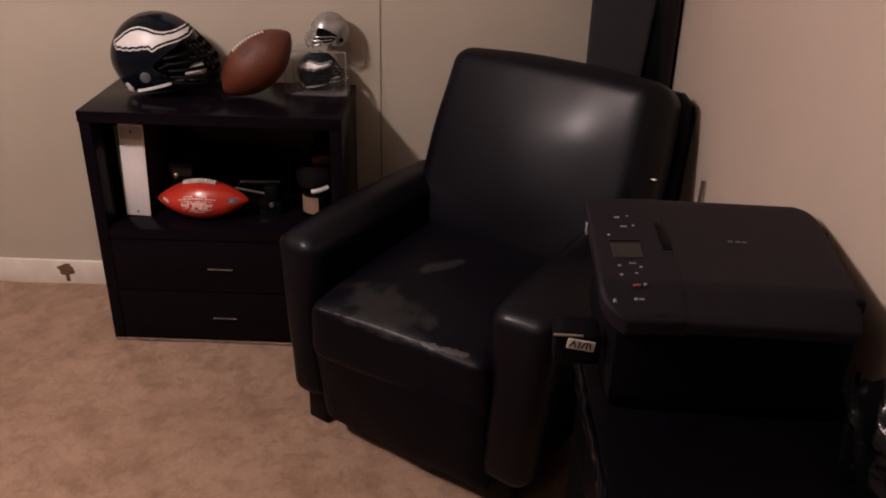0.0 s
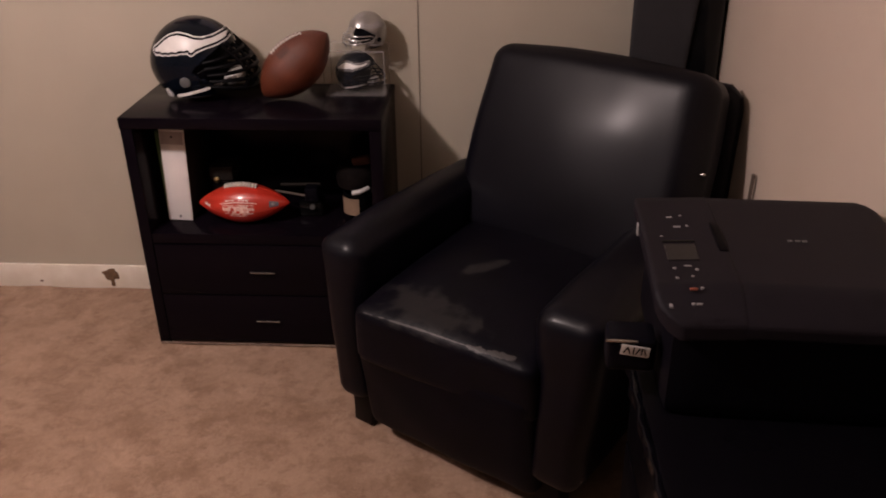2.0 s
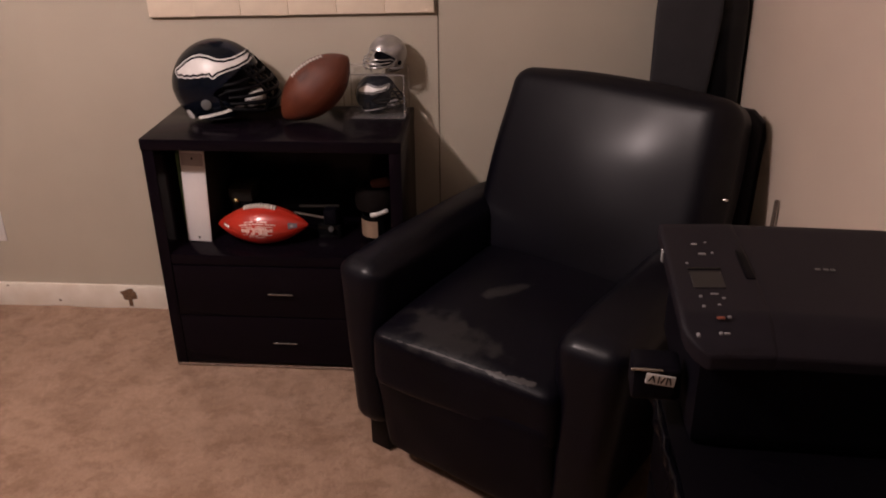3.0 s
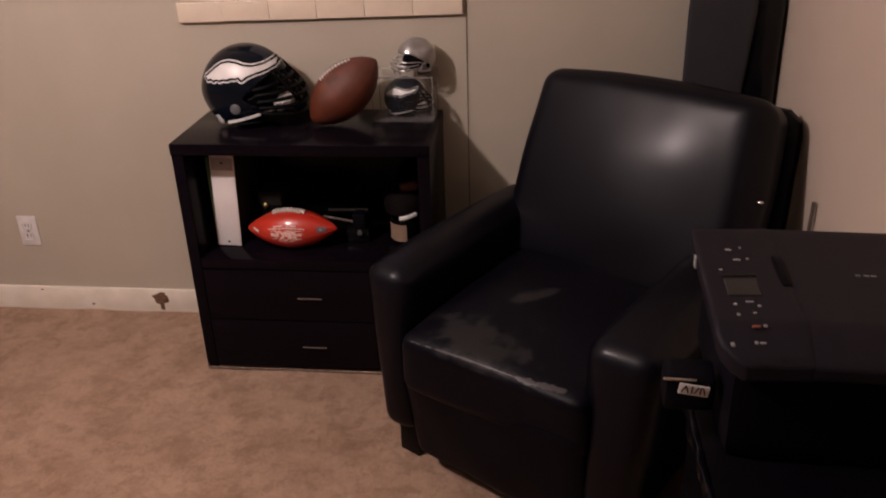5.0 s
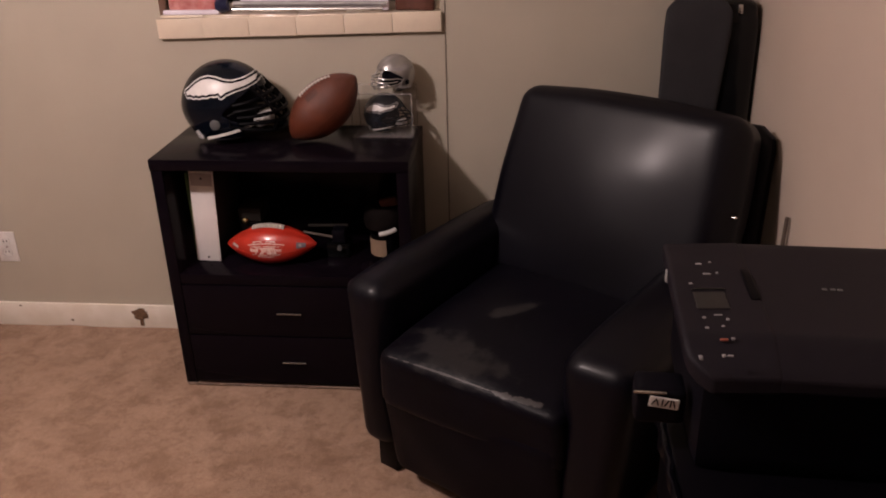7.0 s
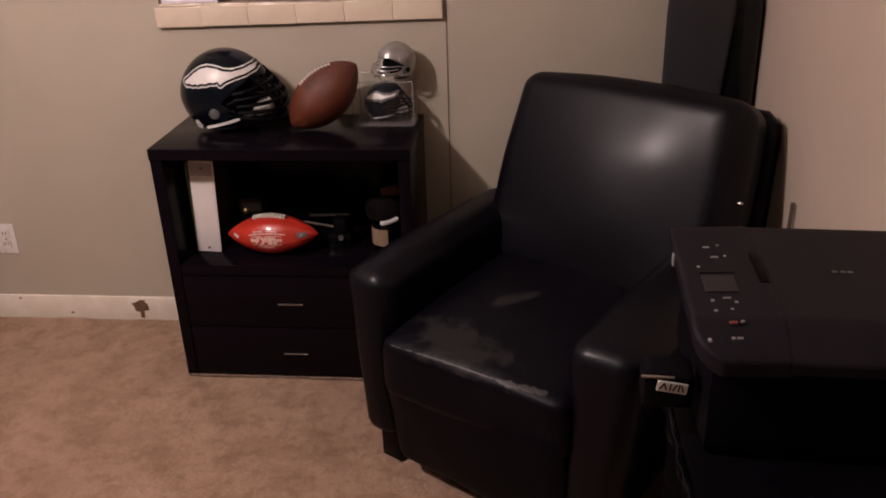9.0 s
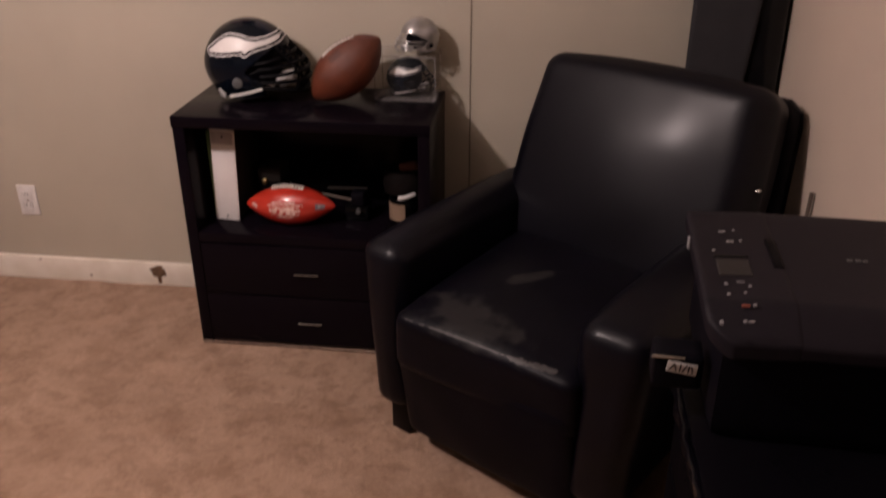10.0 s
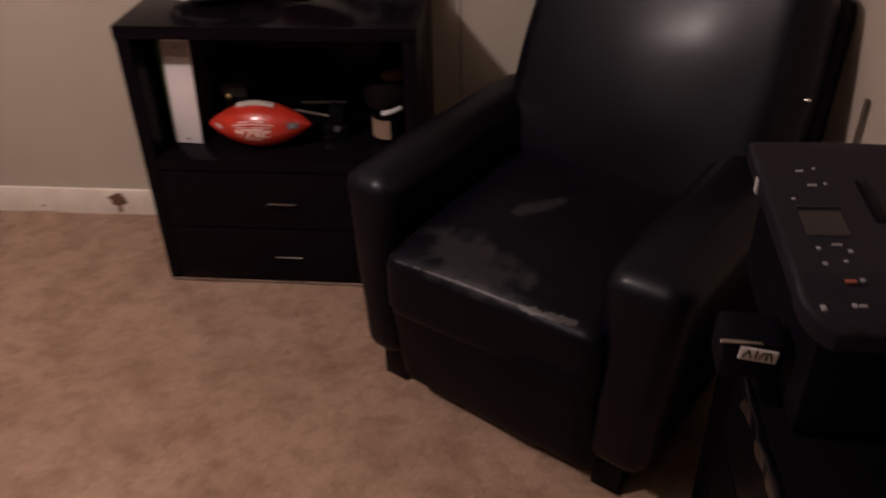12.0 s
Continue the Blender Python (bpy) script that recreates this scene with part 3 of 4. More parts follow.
# ---- helmets ----
def helmet(name, m, k, shell, mark, mask, label, edge, strap):
    """A gridiron helmet, facing +x, resting on z = 0, k times full size."""
    hm = thing(name, m, label, "helmet", "miniature helmets" if k < 0.8 else "")
    cz, ax, ay, az = 0.108 * k, 0.140 * k, 0.114 * k, 0.138 * k

    def point(u, v):
        x, y, z = math.cos(v) * math.cos(u), math.cos(v) * math.sin(u), math.sin(v)
        low = max(0.0, -z)
        f = 1 + 0.05 * low
        back = 1 + 0.05 * max(0, -x) * (1 - abs(z))
        return Vector((ax * x * back, ay * y * (1 + 0.10 * low), cz + (az * 0.98 if z > 0 else az * 1.02) * z))

    def gone(p):
        x, z = p.x / k, p.z / k
        if z < 0.012 + 0.016 * max(0, -x / 0.14):
            return True
        front = 0.062 if z < 0.06 else 0.062 - 0.042 * min(1, (z - 0.06) / 0.03) if z < 0.10 else 0.020 + (z - 0.10) * 1.6
        return x > front and z < 0.150

    NU, NV = 128, 72
    bm = bmesh.new()
    grid = {}
    for j in range(NV + 1):
        for i in range(NU):
            p = point(2 * math.pi * i / NU, -math.pi / 2 + math.pi * j / NV)
            if not gone(p):
                grid[i, j] = bm.verts.new(p)
    for j in range(NV):
        for i in range(NU):
            c = [(i, j), ((i + 1) % NU, j), ((i + 1) % NU, j + 1), (i, j + 1)]
            if all(q in grid for q in c):
                bm.faces.new([grid[q] for q in c])
    bmesh.ops.remove_doubles(bm, verts=bm.verts, dist=1e-5)
    sh = part("shell", bm, shell, hm)
    so = sh.modifiers.new("thick", "SOLIDIFY")
    so.thickness, so.offset = 0.006 * k, -1
    # dark padding inside
    pad = bmesh.new()
    bmesh.ops.create_uvsphere(pad, u_segments=24, v_segments=14, radius=1)
    for v in pad.verts:
        v.co = Vector((v.co.x * ax * 0.86 - 0.012 * k, v.co.y * ay * 0.9, max(0.03 * k, cz + v.co.z * az * 0.86)))
        if v.co.x > 0.0:
            v.co.x *= 0.84
    part("padding", pad, BLACK, hm, "black inner padding")
    # wing-like mark on both sides: white fill, dark border, white outline, feathered at the rear
    wing = [(-0.098, 0.167), (-0.082, 0.176), (-0.062, 0.190), (-0.040, 0.200), (-0.018, 0.203), (0.006, 0.198), (0.030, 0.188), (0.055, 0.183), (0.085, 0.185), (0.114, 0.192),
            (0.112, 0.178), (0.090, 0.171), (0.060, 0.167), (0.032, 0.160), (0.020, 0.152), (0.012, 0.163), (0.002, 0.160), (-0.014, 0.162), (-0.026, 0.158), (-0.038, 0.161), (-0.050, 0.157), (-0.060, 0.161), (-0.070, 0.157), (-0.080, 0.162), (-0.092, 0.159)]
    cxw, czw = -0.02, 0.174
    small = 1.0 if k > 0.8 else 0.92
    wing = np.array([((x - cxw) * small + cxw, (z - czw) * small + czw - (0 if k > 0.8 else 0.012)) for x, z in wing])
    st = 0.0016 if k > 0.8 else 0.0026
    gi, gj = np.meshgrid(np.arange(int(0.275 / st)), np.arange(int(0.16 / st)), indexing="ij")
    px, pz = -0.140 + st * (gi + 0.5), 0.08 + st * (gj + 0.5)
    near, within = np.full(px.shape, 9.0), np.zeros(px.shape, bool)
    for (x0, z0), (x1, z1) in zip(wing, np.roll(wing, -1, 0)):
        f = np.clip(((px - x0) * (x1 - x0) + (pz - z0) * (z1 - z0)) / ((x1 - x0) ** 2 + (z1 - z0) ** 2), 0, 1)
        near = np.minimum(near, np.hypot(px - x0 - f * (x1 - x0), pz - z0 - f * (z1 - z0)))
        if z0 != z1:
            within ^= ((z0 > pz) != (z1 > pz)) & (px < (x1 - x0) * (pz - z0) / (z1 - z0) + x0)
    far = np.where(within, 0.0, near)
    on_shell = (px / 0.141) ** 2 + ((pz - 0.108) / 0.1352) ** 2 < 0.985
    for side in (-1, 1):
        for grow, lift, mat, nm in ((0.0098, 1.008, edge[0], "mark_outline"), (0.0060, 1.013, edge[1], "mark_border"), (0.0, 1.018, mark, "mark")):
            pm = bmesh.new()
            cache = {}

            def node(i, j):
                if (i, j) not in cache:
                    x, z = -0.140 + st * i, 0.08 + st * j
                    zz = (z * k - cz) / (az * 0.98)
                    xx = x * k / (ax * (1.0 if x > 0 else 1.05))
                    s = max(0.0, 1 - xx * xx - zz * zz)
                    cache[i, j] = pm.verts.new((x * k * lift, side * ay * math.sqrt(s) * lift, cz + (z * k - cz) * lift))
                return cache[i, j]

            for i, j in np.argwhere((far <= grow) & on_shell):
                i, j = int(i), int(j)
                pm.faces.new((node(i, j), node(i + 1, j), node(i + 1, j + 1), node(i, j + 1)))
            part(nm, pm, mat, hm)
    # ear holes, lower rim, neck bumper, face bars, chin strap with its cup
    for side in (-1, 1):
        part("ear_disc", lathe([(0.016 * k, 0), (0.016 * k, 0.004 * k), (0.011 * k, 0.006 * k)], 18, m=pose(-0.016 * k, side * ay * 0.985, 0.068 * k, 90 * -side, 0, 0)), EARGREY if k > 0.8 else BLACK, hm)
        rim = []
        for a in range(66, 181, 6):
            u = side * radians(a)
            q = point(u, -0.3)
            q = point(u, math.asin((0.013 + 0.016 * max(0, -q.x / k / 0.14) - 0.108) / (0.138 * 1.02)))
            rim.append(q)
        part("rim", rod(rim, 0.0034 * k, n=8), BLACK, hm, "black rubber lower rim")
        q = point(side * radians(138), -0.60)
        part("neck_bumper", cushion(0.012 * k, 0.030 * k, 0.034 * k, 0.004 * k, n=5), strap, hm, "white neck bumper", m=pose(q.x, q.y, 0.034 * k, 0, 14, side * 138))
    wires = []

    def bar(z, reach, y, x0, sag=0.0):
        r = 0.0062 if k > 0.8 else 0.0045
        pts = []
        for i in range(17):
            a = -math.pi / 2 + math.pi * i / 16
            c = max(0.0, math.cos(a))
            pts.append(((x0 + reach * c ** 0.7) * k, y * math.sin(a) * k, (z - sag * c) * k))
        wires.append(rod(pts, r * k, n=8))

    # extra bars and thick wire on the big helmet stand in for shade there
    if k > 0.8:
        bar(0.046, 0.112, 0.106, 0.058, sag=0.030)
        bar(0.118, 0.100, 0.100, 0.044, sag=-0.014)
    bar(0.062, 0.124, 0.108, 0.058, sag=0.012)
    bar(0.080, 0.126, 0.106, 0.056)
    bar(0.100, 0.118, 0.104, 0.050, sag=-0.006)
    for y in (-0.070, -0.045, -0.018, 0.018, 0.045, 0.070) if k > 0.8 else (-0.03, 0.03):
        e = 0.012 * abs(y) / 0.055
        wires.append(rod([((0.163 - e) * k, y * k, 0.018 * k), ((0.180 - e) * k, y * k, 0.050 * k), ((0.180 - e) * k, y * k, 0.082 * k), ((0.166 - e) * k, y * k, 0.106 * k), ((0.118 - e) * k, y * k, 0.166 * k)], 0.0055 * k, n=8))
    for s in (-1, 1):
        wires.append(rod([(0.060 * k, s * 0.106 * k, 0.048 * k), (0.030 * k, s * 0.114 * k, 0.058 * k), (0.030 * k, s * 0.114 * k, 0.092 * k), (0.056 * k, s * 0.106 * k, 0.100 * k)], 0.0042 * k, n=8))
    guard = part("face_guard", wires[0], mask, hm, "coated wire face guard")
    for wire in wires[1:]:
        part("wire", wire, mask, guard)
    for s in (-1, 1):
        path = [(-0.046, 0.117, 0.030), (-0.010, 0.121, 0.034), (0.035, 0.119, 0.041), (0.070, 0.099, 0.046), (0.092, 0.066, 0.048), (0.104, 0.034, 0.050)]
        part("chin_strap", ribbon([(x * k, s * y * k, z * k) for x, y, z in path], 0.0085 * k, 0.003 * k), strap, hm, "pale chin strap band")
    part("chin_cup", cushion(0.050 * k, 0.088 * k, 0.040 * k, 0.014 * k, (0.006 * k, 0, 0), n=9), strap, hm, "white moulded chin cup", m=pose(0.108 * k, 0, 0.050 * k, 0, -14, 0))
    return hm


helmet("football_helmet", pose(0.185, -0.138, CH + 0.004, 0, -5, 2), 0.965, NAVY, WHITE, GUARDBLACK, "glossy midnight football helmet with a white wing mark", (WHITE, BLACK), WHITE)
CASEX, CASEY, CW2, CD2, CHT = 0.652, -0.0845, 0.092, 0.0635, 0.135
helmet("miniature_helmet", pose(CASEX + 0.004, CASEY - 0.002, CH + 0.008, 0, -4, -16), 0.475, NAVY, WHITE, GUARDBLACK, "small midnight helmet with a white mark inside a clear case", (GREYP, BLACK), GREYP)
case = thing("display_case", pose(CASEX, CASEY, CH), "clear acrylic display case holding a miniature helmet", "display case")
for y in (-CD2 + 0.0015, CD2 - 0.0015):
    part("case_wall", block(-CW2, CW2, y - 0.0015, y + 0.0015, 0.007, CHT - 0.003, 0.0006, 1), ACRYLIC, case)
for x in (-CW2 + 0.0015, CW2 - 0.0015):
    part("case_wall", block(x - 0.0015, x + 0.0015, -CD2 + 0.003, CD2 - 0.003, 0.007, CHT - 0.003, 0.0006, 1), ACRYLIC, case)
part("case_lid", block(-CW2, CW2, -CD2, CD2, CHT - 0.003, CHT, 0.0006, 1), ACRYLIC, case)
part("case_base", block(-CW2 - 0.002, CW2 + 0.002, -CD2 - 0.002, CD2 + 0.002, 0, 0.007, 0.0006, 1), ACRYLIC_EDGE, case)
for x in (-CW2, CW2):
    for y in (-CD2, CD2):
        part("case_edge", block(x - 0.0018, x + 0.0018, y - 0.0018, y + 0.0018, 0.007, CHT, 0.0006, 1), ACRYLIC_EDGE, case)
for y in (-CD2, CD2):
    part("case_edge", block(-CW2, CW2, y - 0.002, y + 0.002, CHT - 0.002, CHT + 0.002, 0.0006, 1), ACRYLIC_EDGE, case)
helmet("miniature_helmet", pose(CASEX + 0.036, CASEY + 0.010, CH + CHT - 0.003, 0, 0, -136), 0.44, SILVER, GREYP, SILVER, "small shiny silver helmet standing on the clear case", (SILVER, SILVER), GREYP)

# ---- things on the shelf ----
SH = 0.395
binder = thing("ring_binder", pose(0.059, -0.272, SH, 0, 2.4, 0), "thick white ring binder standing on the shelf", "binder")
part("cover", block(0.001, 0.075, 0.004, 0.24, 0.0035, 0.302, 0.006), DUSK, binder, "dark side covers")
part("spine", block(0, 0.076, 0, 0.006, 0.0035, 0.303, 0.002), PAPER, binder, "white spine")
part("spine_label", block(0.004, 0.072, -0.0012, 0, 0.256, 0.296, 0.0004, 1), GREYPAPER, binder, "grey top band")
for z in (0.018, 0.280):
    part("rivet", lathe([(0.0035, 0), (0.003, 0.0015)], 10, m=pose(0.038, -0.001, z, 90, 0, 0)), BLACK, binder)
tagged(part("folder", block(0.055, 0.0655, -0.266, -0.04, SH, SH + 0.292, 0.002), GREEN), "thin green card folder standing beside the binder", "folder")
box = thing("keepsake_box", pose(0.208, -0.115, SH), "small dark box with a brass clasp on the shelf", "box")
part("body", block(-0.036, 0.036, -0.05, 0.05, 0, 0.092, 0.004), DARKWOOD, box)
part("lid", block(-0.038, 0.038, -0.052, 0.052, 0.094, 0.140, 0.005), DUSK, box)
part("clasp", lathe([(0.008, 0), (0.0105, 0.003), (0.011, 0.006), (0.0095, 0.010), (0.005, 0.0125), (0.001, 0.0135)], 16, m=pose(-0.014, -0.050, 0.098, 90, 0, 0)), BRASS, box, "brass clasp")
gad = thing("camera_bracket", pose(0.50, -0.20, SH), "black bracket with grey tubes behind the red ball", "bracket")
part("base", block(-0.035, 0.04, -0.03, 0.04, 0, 0.05, 0.008), GLOSSBLACK, gad)
part("clamp", block(-0.012, 0.03, -0.035, 0.01, 0.05, 0.098, 0.006), BLACK, gad)
part("tube", rod([(-0.11, 0.0, 0.076), (0.02, -0.03, 0.068)], 0.004), STICKWOOD, gad, "brown wooden stick")
part("tube", rod([(-0.10, 0.03, 0.085), (0.03, 0.02, 0.092)], 0.005), DUSK, gad)
part("knob", lathe([(0.008, 0), (0.008, 0.01)], 12, m=pose(0.012, -0.036, 0.04, 90, 0, 0)), EARGREY, gad)
cup = thing("mug", pose(0.652, -0.205, SH), "dark mug with a tan label and a white rim", "mug")
part("body", lathe([(0.036, 0), (0.042, 0.01), (0.046, 0.084), (0.043, 0.085), (0.038, 0.012)]), GLOSSBLACK, cup)
lab = bmesh.new()
vs = [[lab.verts.new((0.0475 * math.cos(a), 0.0475 * math.sin(a), z)) for z in (0.016, 0.072)] for a in (radians(-190 + 112 * i / 8) for i in range(9))]
for p, q in zip(vs, vs[1:]):
    lab.faces.new((p[0], q[0], q[1], p[1]))
part("label", lab, TAN, cup, "tan paper label")
part("rim", rod([(0.046 * math.cos(radians(a)), 0.046 * math.sin(radians(a)), 0.094 + 0.010 * math.sin(radians((a + 96) * 0.9))) for a in range(-102, -35, 6)], 0.0075, n=8), WHITE, cup, "white rim crescent")
cap = thing("cap", pose(0.645, -0.15, SH + 0.085), "dark grey cap with a red crown on the mug", "cap")
part("crown", lathe([(0.064, 0), (0.068, 0.025), (0.064, 0.055), (0.052, 0.070), (0.03, 0.074)]), CAPBROWN, cap)
part("badge", cushion(0.06, 0.020, 0.034, 0.008, n=6), DARKRED, cap, m=pose(0.020, -0.030, 0.088, 25, -14, 0))

# ---- armchair ----
TURN_C = -32.0
chair = thing("armchair", pose(1.0, -0.925, 0, 0, 0, TURN_C), "black leather club armchair with a cracked worn seat", "armchair")
# chair space: x to the chair's other arm, y backwards, z up
SEAT_WORN_GLINT = mask_mix(WORN, ((-0.060, -0.242, 0.185, 0.088, -12), (-0.04, 0.0, 0.085, 0.030, 56)), (0.019, 0.0178, 0.0188), 0.5, 24, 0.22, 2.1)
# glints along the cracked front edge, painted in as a paler colour
mask_mix(SEAT_WORN_GLINT, ((0.100, -0.296, 0.035, 0.009, 2), (0.165, -0.290, 0.045, 0.009, 6), (-0.06, -0.297, 0.20, 0.0025, 1)), (0.06, 0.056, 0.055), 0.3, 60, 0.10, 1.6)
part("seat", cushion(0.515, 0.62, 0.17, 0.035, (0, 0.0, 0.022), 22, slack(None, 0.0035, 8, 1.7)), SEAT_WORN_GLINT, chair, "seat with flaking grey worn leather and painted edge glints", m=pose(-0.010, 0.215, 0.388, 2, 0, 2))
# same hide as the arms; its shade is put into the material
part("front_panel", cushion(0.522, 0.10, 0.32, 0.03, (0, 0.012, 0), 18, slack(None, 0.003, 8, 4.2)), SHADED_LEATHER, chair, m=pose(-0.012, -0.017, 0.217, 9, 0, -1.0))
part("rear_panel", cushion(0.62, 0.05, 0.50, 0.015, (0, 0.006, 0), 8), LEATHER, chair, m=pose(0, 0.66, 0.32))


def arm(side):
    def bend(p):
        w = 1 + 0.28 * max(0, min(1, (p.z + 0.10) / 0.32))
        x = p.x * w + side * 0.022 * max(0, (p.z + 0.25) / 0.5)
        drop = 0.012 * max(0, p.z + 0.1) / 0.4 * max(0, -p.y) / 0.33
        return Vector((x, p.y, p.z - drop))
    part("arm", cushion(0.112 if side < 0 else 0.138, 0.68, 0.49, 0.045 if side < 0 else 0.042, (0.012, 0.01, 0.012), 24, slack(bend, 0.003, 8, side)), LEATHER, chair, m=pose(-0.325 if side < 0 else 0.288, 0.29 if side < 0 else 0.283, 0.353 if side < 0 else 0.357))


arm(-1)
arm(1)


def back_shape(p):
    # slim waist, rounded shoulders
    f = max(0, (p.z + 0.05) / 0.3)
    # the front face falls away towards the boxed side
    fall = 0.040 * max(0.0, min(1.0, (p.x - 0.262) / 0.086)) ** 2.4 * max(0.0, min(1.0, (0.08 - p.y) / 0.16))
    return Vector((p.x * (1 - 0.05 * f * f), p.y + fall, p.z - 0.010 * (p.x / 0.3) ** 2 * f))


part("backrest", cushion(0.695, 0.17, 0.572, 0.050, (0.0, 0.027, 0.004), 44, slack(back_shape, 0.0018, 6.5, 6.3)), LEATHER, chair, m=pose(0.014, 0.593, 0.675, -22.2, 0, -2))
part("back_shell", cushion(0.700, 0.05, 0.62, 0.024, (0, 0.01, 0), 16, lambda p: Vector((p.x, p.y, p.z - 0.03 * max(0, (abs(p.x) - 0.30) / 0.05) ** 2 * (p.z > 0.1)))), LEATHER, chair, m=pose(0.020, 0.752, 0.583, -6, 0, 0))
# chrome stud added to stand in for a glint on the back's side
part("glint_stud", lathe([(0.002, -0.007), (0.0045, 0), (0.002, 0.007)], 10, m=pose(0.377, 0.49, 0.747, 0, 90, 20)), CHROME, chair, "small chrome stud added for a glint")
for x, y0 in ((-0.33, 0.035), (0.262, 0.020)):
    for y in (y0, 0.60):
        part("foot", block(x - 0.032, x + 0.032, y - 0.032, y + 0.032, 0, 0.105, 0.004), DARKWOOD, chair)

# ---- tall case in the corner ----
tall = thing("tall_case", pose(1.555, -0.145, 0, -2, 0, -8), "tall charcoal and black hard case leaning in the corner", "case")
part("body", cushion(0.245, 0.15, 1.165, 0.045, n=16), GLOSSBLACK, tall, m=pose(0.0475, 0.02, 0.5825))


def case_front(p):
    # rounded upper corners, and a free edge that runs in towards the floor
    corner = 0.035 * max(0, (abs(p.x) - 0.055) / 0.036) ** 2 * (p.z > 0.3)
    taper = 0.045 * max(0.0, min(1.0, (0.55 - p.z) / 0.55)) * max(0, p.x / 0.09)
    return Vector((p.x - taper, p.y, p.z - corner))


part("front_face", cushion(0.182, 0.02, 1.165, 0.008, n=24, shape=case_front), GRILLE, tall, "flat charcoal front", m=pose(0.0035, -0.062, 0.5845))
part("latch", block(-0.006, 0.006, -0.004, 0.004, -0.012, 0.012, 0.002), CHROME, tall, m=pose(0.112, -0.058, 1.142))

# ---- box on the carpet between armchair and desk ----
crate = thing("storage_box", pose(1.40, -1.085, 0, 0, 0, -32), "plain black box on the carpet beside the armchair", "box")
part("body", block(0, 0.125, 0, 0.30, 0, 0.36, 0.004), BLACK, crate)
part("lid", block(-0.004, 0.129, -0.004, 0.304, 0.36, 0.385, 0.004), BLACK, crate)

# ---- thin stick by the wall ----
tagged(part("stick", rod([(1.712, -0.64, 0), (1.722, -0.64, 0.721)], 0.0052, n=10), STICKWOOD), "thin dark wooden stick leaning on the wall", "stick")

# ---- printer on its stand ----
PZ = 0.728
stand = thing("side_desk", pose(1.53, -1.70, 0), "glossy black side desk with worn shiny edges", "desk")
part("top_slab", block(-0.222, 0.195, -0.48, 0.30, PZ - 0.026, PZ, 0.004), DESKBLACK, stand)
part("edge_band", cushion(0.012, 0.776, 0.030, 0.004, n=60, shape=lambda p: p + 0.007 * Vector((noise.noise(p * 26), 0, 0.7 * noise.noise(p * 31 + Vector((4, 2, 7)))))), FILM, stand, "crinkled shiny black film along the edge", m=pose(-0.226, -0.09, PZ - 0.017))
for x in (-0.185, 0.185):
    for y in (-0.44, 0.27):
        part("leg", block(x - 0.009, x + 0.009, y - 0.012, y + 0.012, 0, 0.36 if y > 0 else PZ - 0.026, 0.003), DESKBLACK, stand)
part("modesty_panel", block(0.175, 0.19, -0.42, 0.25, 0.10, PZ - 0.026, 0.002), DESKBLACK, stand)
unit = part("drawer_unit", block(-0.205, 0.170, -0.30, 0.285, 0.34, PZ - 0.026, 0.004), DESKBLACK, stand, "black drawer unit under the top")
for z0, z1 in ((0.35, 0.52), (0.53, 0.69)):
    part("drawer", block(-0.209, -0.2045, -0.29, 0.275, z0, z1, 0.0015), DESKBLACK, unit)
pr = thing("printer", pose(1.509, -1.488, PZ, 0, 0, -2.8), "matte black all-in-one printer with a flat scanner lid", "printer")
# printer space: -x is its front, z from the stand
part("body", cushion(0.350, 0.345, 0.175, 0.016, n=10), BLACK, pr, m=pose(0.0005, 0.033, 0.0875))
bevel = lambda p: Vector((p.x, p.y, p.z - 0.032 * max(0, (-p.y - 0.132) / 0.053)))
far_corner = lambda p: bevel(p) - Vector((0.026 * max(0, (0.10 - p.y) / 0.285) * max(0, p.x / 0.14) + 0.020 * max(0, (p.y - 0.135) / 0.05) ** 2 * max(0, p.x / 0.14), 0, 0))
part("scanner_lid", cushion(0.281, 0.37, 0.026, 0.007, n=26, shape=far_corner), PLASTIC, pr, m=pose(0.055, 0.028, 0.193))
round_corner = lambda p: bevel(p) + Vector((0.034 * max(0, (-p.y - 0.135) / 0.05) ** 2.4 * max(0, -p.x / 0.056), 0, 0))
panel = part("control_panel", cushion(0.126, 0.37, 0.030, 0.007, n=26, shape=lambda p: round_corner(p + Vector((0.007, 0, 0)))), PLASTIC, pr, m=pose(-0.143, 0.028, 0.189, 0, -3, 0))


def on_panel(name, x, y, sx, sy, mat, label=""):
    """A low plate on the control panel, x across it and y along it."""
    return part(name, block(-sx / 2, sx / 2, -sy / 2, sy / 2, -0.0015, 0.0018, 0.0008, 1), mat, panel, label, m=pose(x + 0.001 - 0.016 * (0.125 - y) / 0.229, 0.097 - (0.125 - y) * 1.22, 0.0150))


on_panel("screen", 0.002, 0.022, 0.046, 0.052, SCREEN, "small tilted grey display")
on_panel("screen_edge", 0.000, 0.052, 0.050, 0.005, GLOSSBLACK)
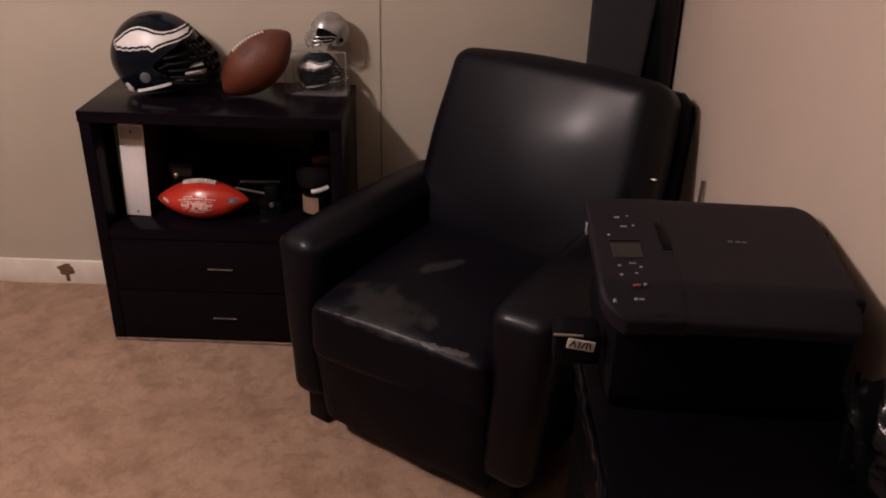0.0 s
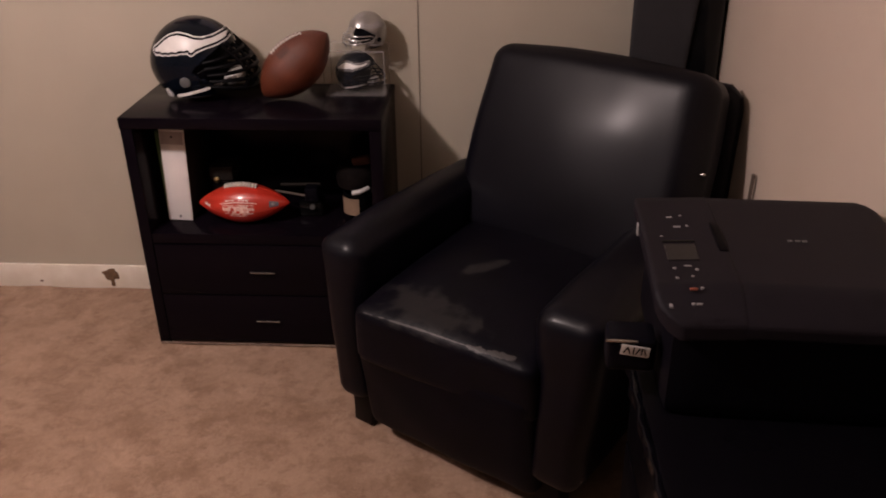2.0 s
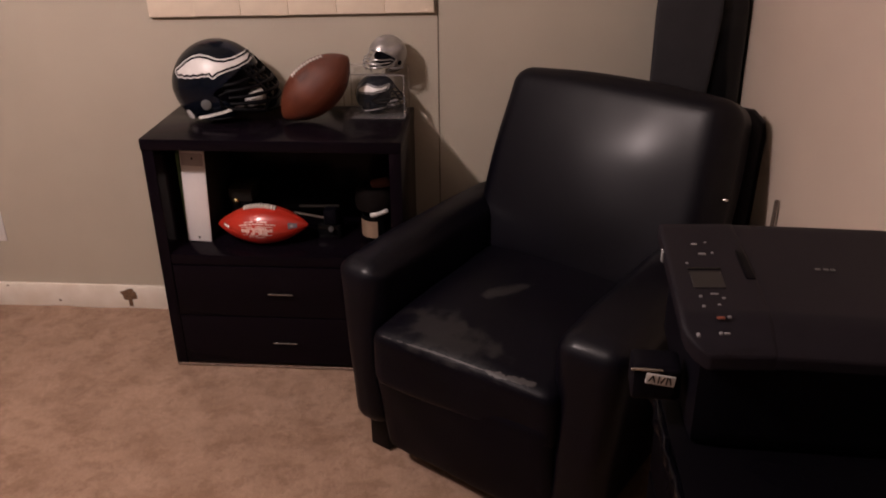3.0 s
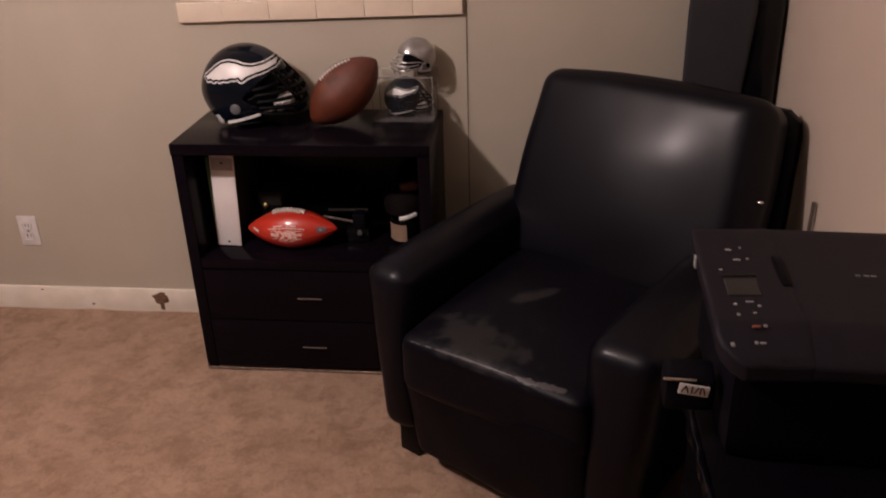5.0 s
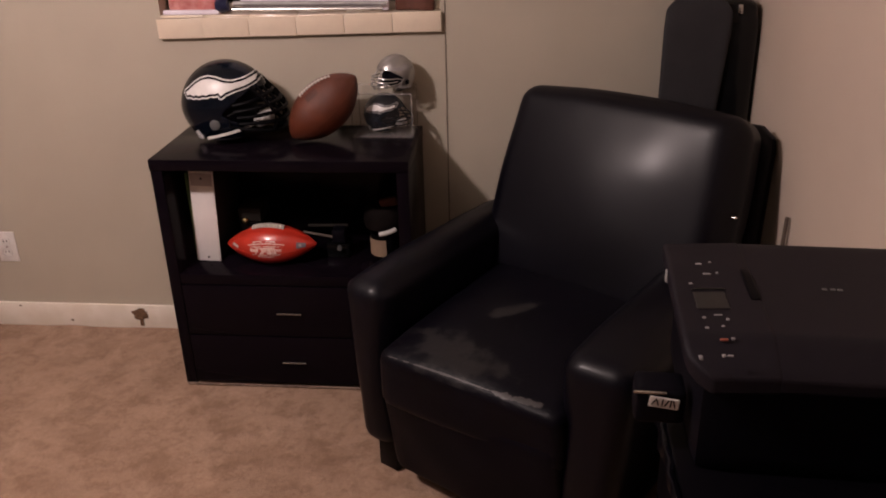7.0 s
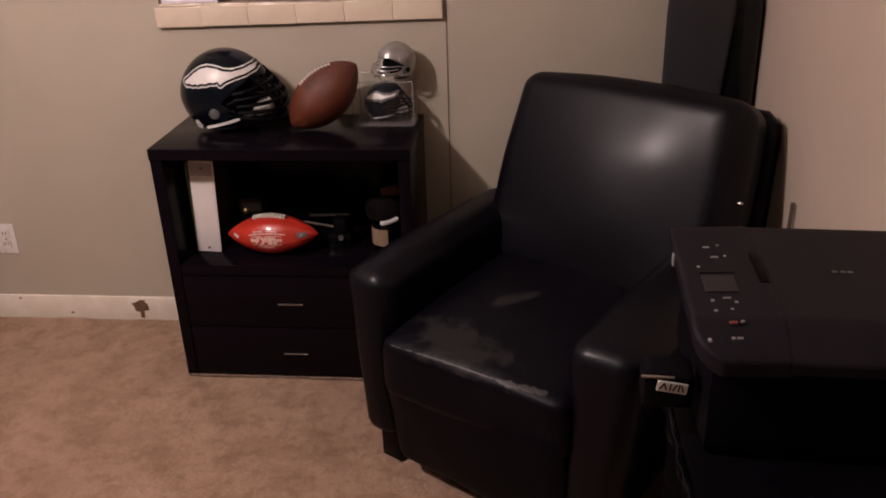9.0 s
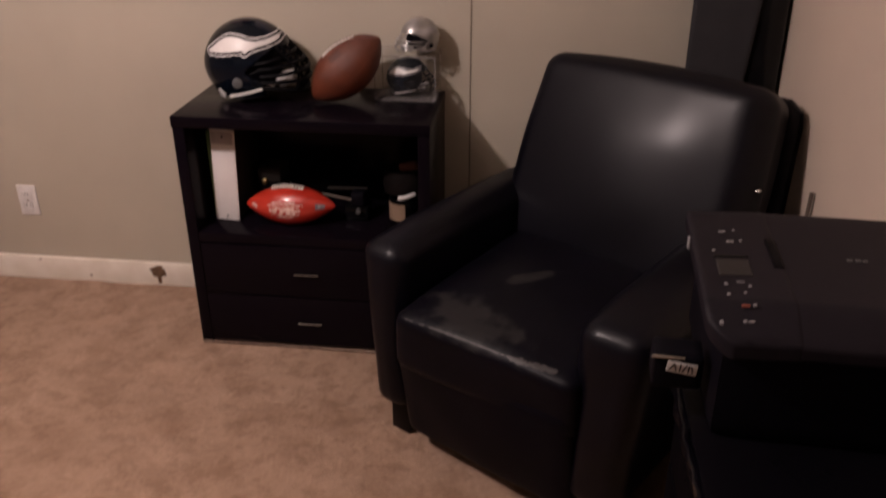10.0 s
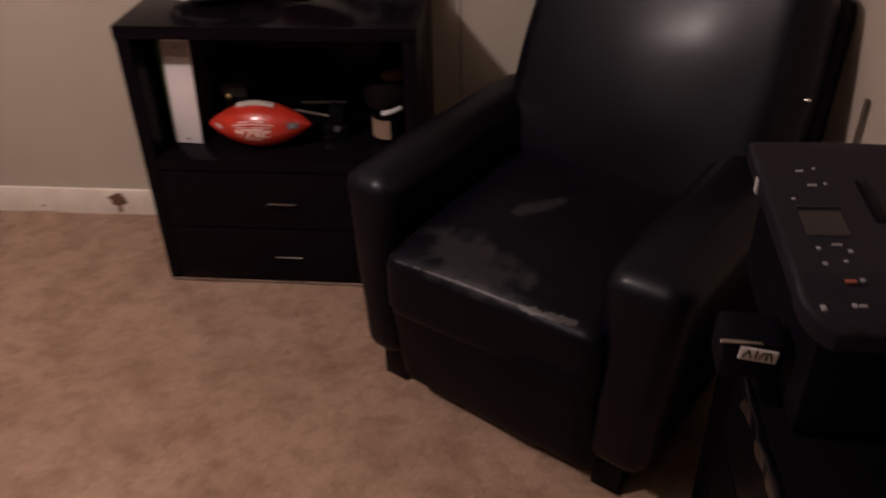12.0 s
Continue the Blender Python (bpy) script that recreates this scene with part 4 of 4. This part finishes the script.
for x, y, sx, sy, mm in ((-0.008, 0.125, 0.012, 0.004, GREYP), (0.010, 0.130, 0.005, 0.005, BUTTON), (0.002, 0.095, 0.014, 0.006, BUTTON), (0.018, 0.098, 0.005, 0.007, BUTTON), (-0.024, 0.068, 0.006, 0.004, GREYP),
                         (-0.012, -0.020, 0.006, 0.007, BUTTON), (0.008, -0.014, 0.014, 0.004, BUTTON), (0.020, -0.024, 0.006, 0.007, BUTTON), (-0.010, -0.044, 0.006, 0.007, BUTTON), (0.012, -0.040, 0.006, 0.003, GREYP),
                         (0.010, -0.070, 0.014, 0.005, REDBUTTON), (0.022, -0.068, 0.006, 0.006, BUTTON), (0.006, -0.104, 0.006, 0.007, BUTTON), (0.014, -0.104, 0.010, 0.003, GREYP), (-0.024, -0.108, 0.006, 0.012, BUTTON)):
    on_panel("button", x, y, sx * 0.8, sy * 0.75, mm)
part("lid_grip", cushion(0.016, 0.10, 0.010, 0.004, n=6), DESKBLACK, pr, m=pose(-0.084, 0.052, 0.205))
for dx in (-0.012, 0.0, 0.010):
    part("emblem_bar", block(dx - 0.004, dx + 0.003, -0.003, 0.003, -0.0008, 0.0008, 0), EARGREY, pr, m=pose(0.035, 0.047, 0.2066))
for x, y in ((0.192, 0.125), (0.172, -0.105)):
    part("hinge", cushion(0.018, 0.032, 0.024, 0.006, n=6), BLACK, pr, m=pose(x, y, 0.190))
tray = part("paper_tray", cushion(0.072, 0.06, 0.056, 0.008, n=8), BLACK, pr, m=pose(-0.220, -0.069, 0.076))
part("edge_strip", block(-0.037, 0.010, -0.004, 0.0, -0.002, 0.002, 0.0008, 1), CHROME, tray, "bright tray edge", m=pose(-0.002, -0.027, 0.026))
plate = part("label", block(-0.022, 0.021, -0.0015, 0, -0.009, 0.009, 0.001, 1), WHITE, tray, "white printed label", m=pose(0.005, -0.0305, 0.011, 0, 7, 0))
for x, a in ((-0.015, 28), (-0.010, -24), (-0.003, 0), (0.003, 24), (0.009, 0), (0.014, -20)):
    part("printed_bar", block(-0.0010, 0.0010, -0.0008, 0, -0.0055, 0.0065, 0), BLACK, plate, m=pose(x, -0.0016, 0, 0, a, 0))

part("side_button", block(-0.002, 0.002, -0.006, 0.006, -0.010, 0.010, 0.001, 1), GREYP, pr, m=pose(-0.1995, 0.118, 0.184))

# crumpled bag by the wall on the desk
def crumple(p):
    a = 0.014 * Vector((noise.noise(p * 18), noise.noise(p * 18 + Vector((5, 1, 2))), (p.z > -0.06) * noise.noise(p * 22 + Vector((1, 7, 3)))))
    fold = 0.010 * (abs(noise.noise(p * 34 + Vector((2, 2, 9)))) - 0.2)
    return p + a + Vector((fold, fold, fold if p.z > -0.05 else 0))


bag_bm = cushion(0.080, 0.25, 0.15, 0.035, (0.01, 0.01, 0.01), 34, crumple)
bag = thing("plastic_bag", pose(1.680, -1.82, PZ), "crumpled shiny black plastic bag on the desk", "bag")
part("body", bag_bm, BAGFILM, bag, m=pose(0, 0, 0.070))
part("knot", lathe([(0.004, 0), (0.012, 0.008), (0.008, 0.02), (0.020, 0.036), (0.022, 0.04)], 14), BAGFILM, bag, m=pose(-0.01, 0.02, 0.138, 8, -6, 0))

# cables behind the printer
cable = thing("power_cable", pose(1.695, -1.60, 0), "black looped power cable hanging behind the printer", "cable")
part("cable", rod([(-0.03 + 0.02 * math.sin(i * 0.9), -0.08 + 0.03 * math.cos(i * 0.7), 0.80 - 0.03 * i) for i in range(26)], 0.0045), GLOSSBLACK, cable)
part("cable", rod([(0.0 + 0.022 * math.sin(i * 0.6 + 1), -0.03 + 0.04 * math.cos(i * 0.5), 0.79 - 0.03 * i) for i in range(26)], 0.004), GLOSSBLACK, cable)
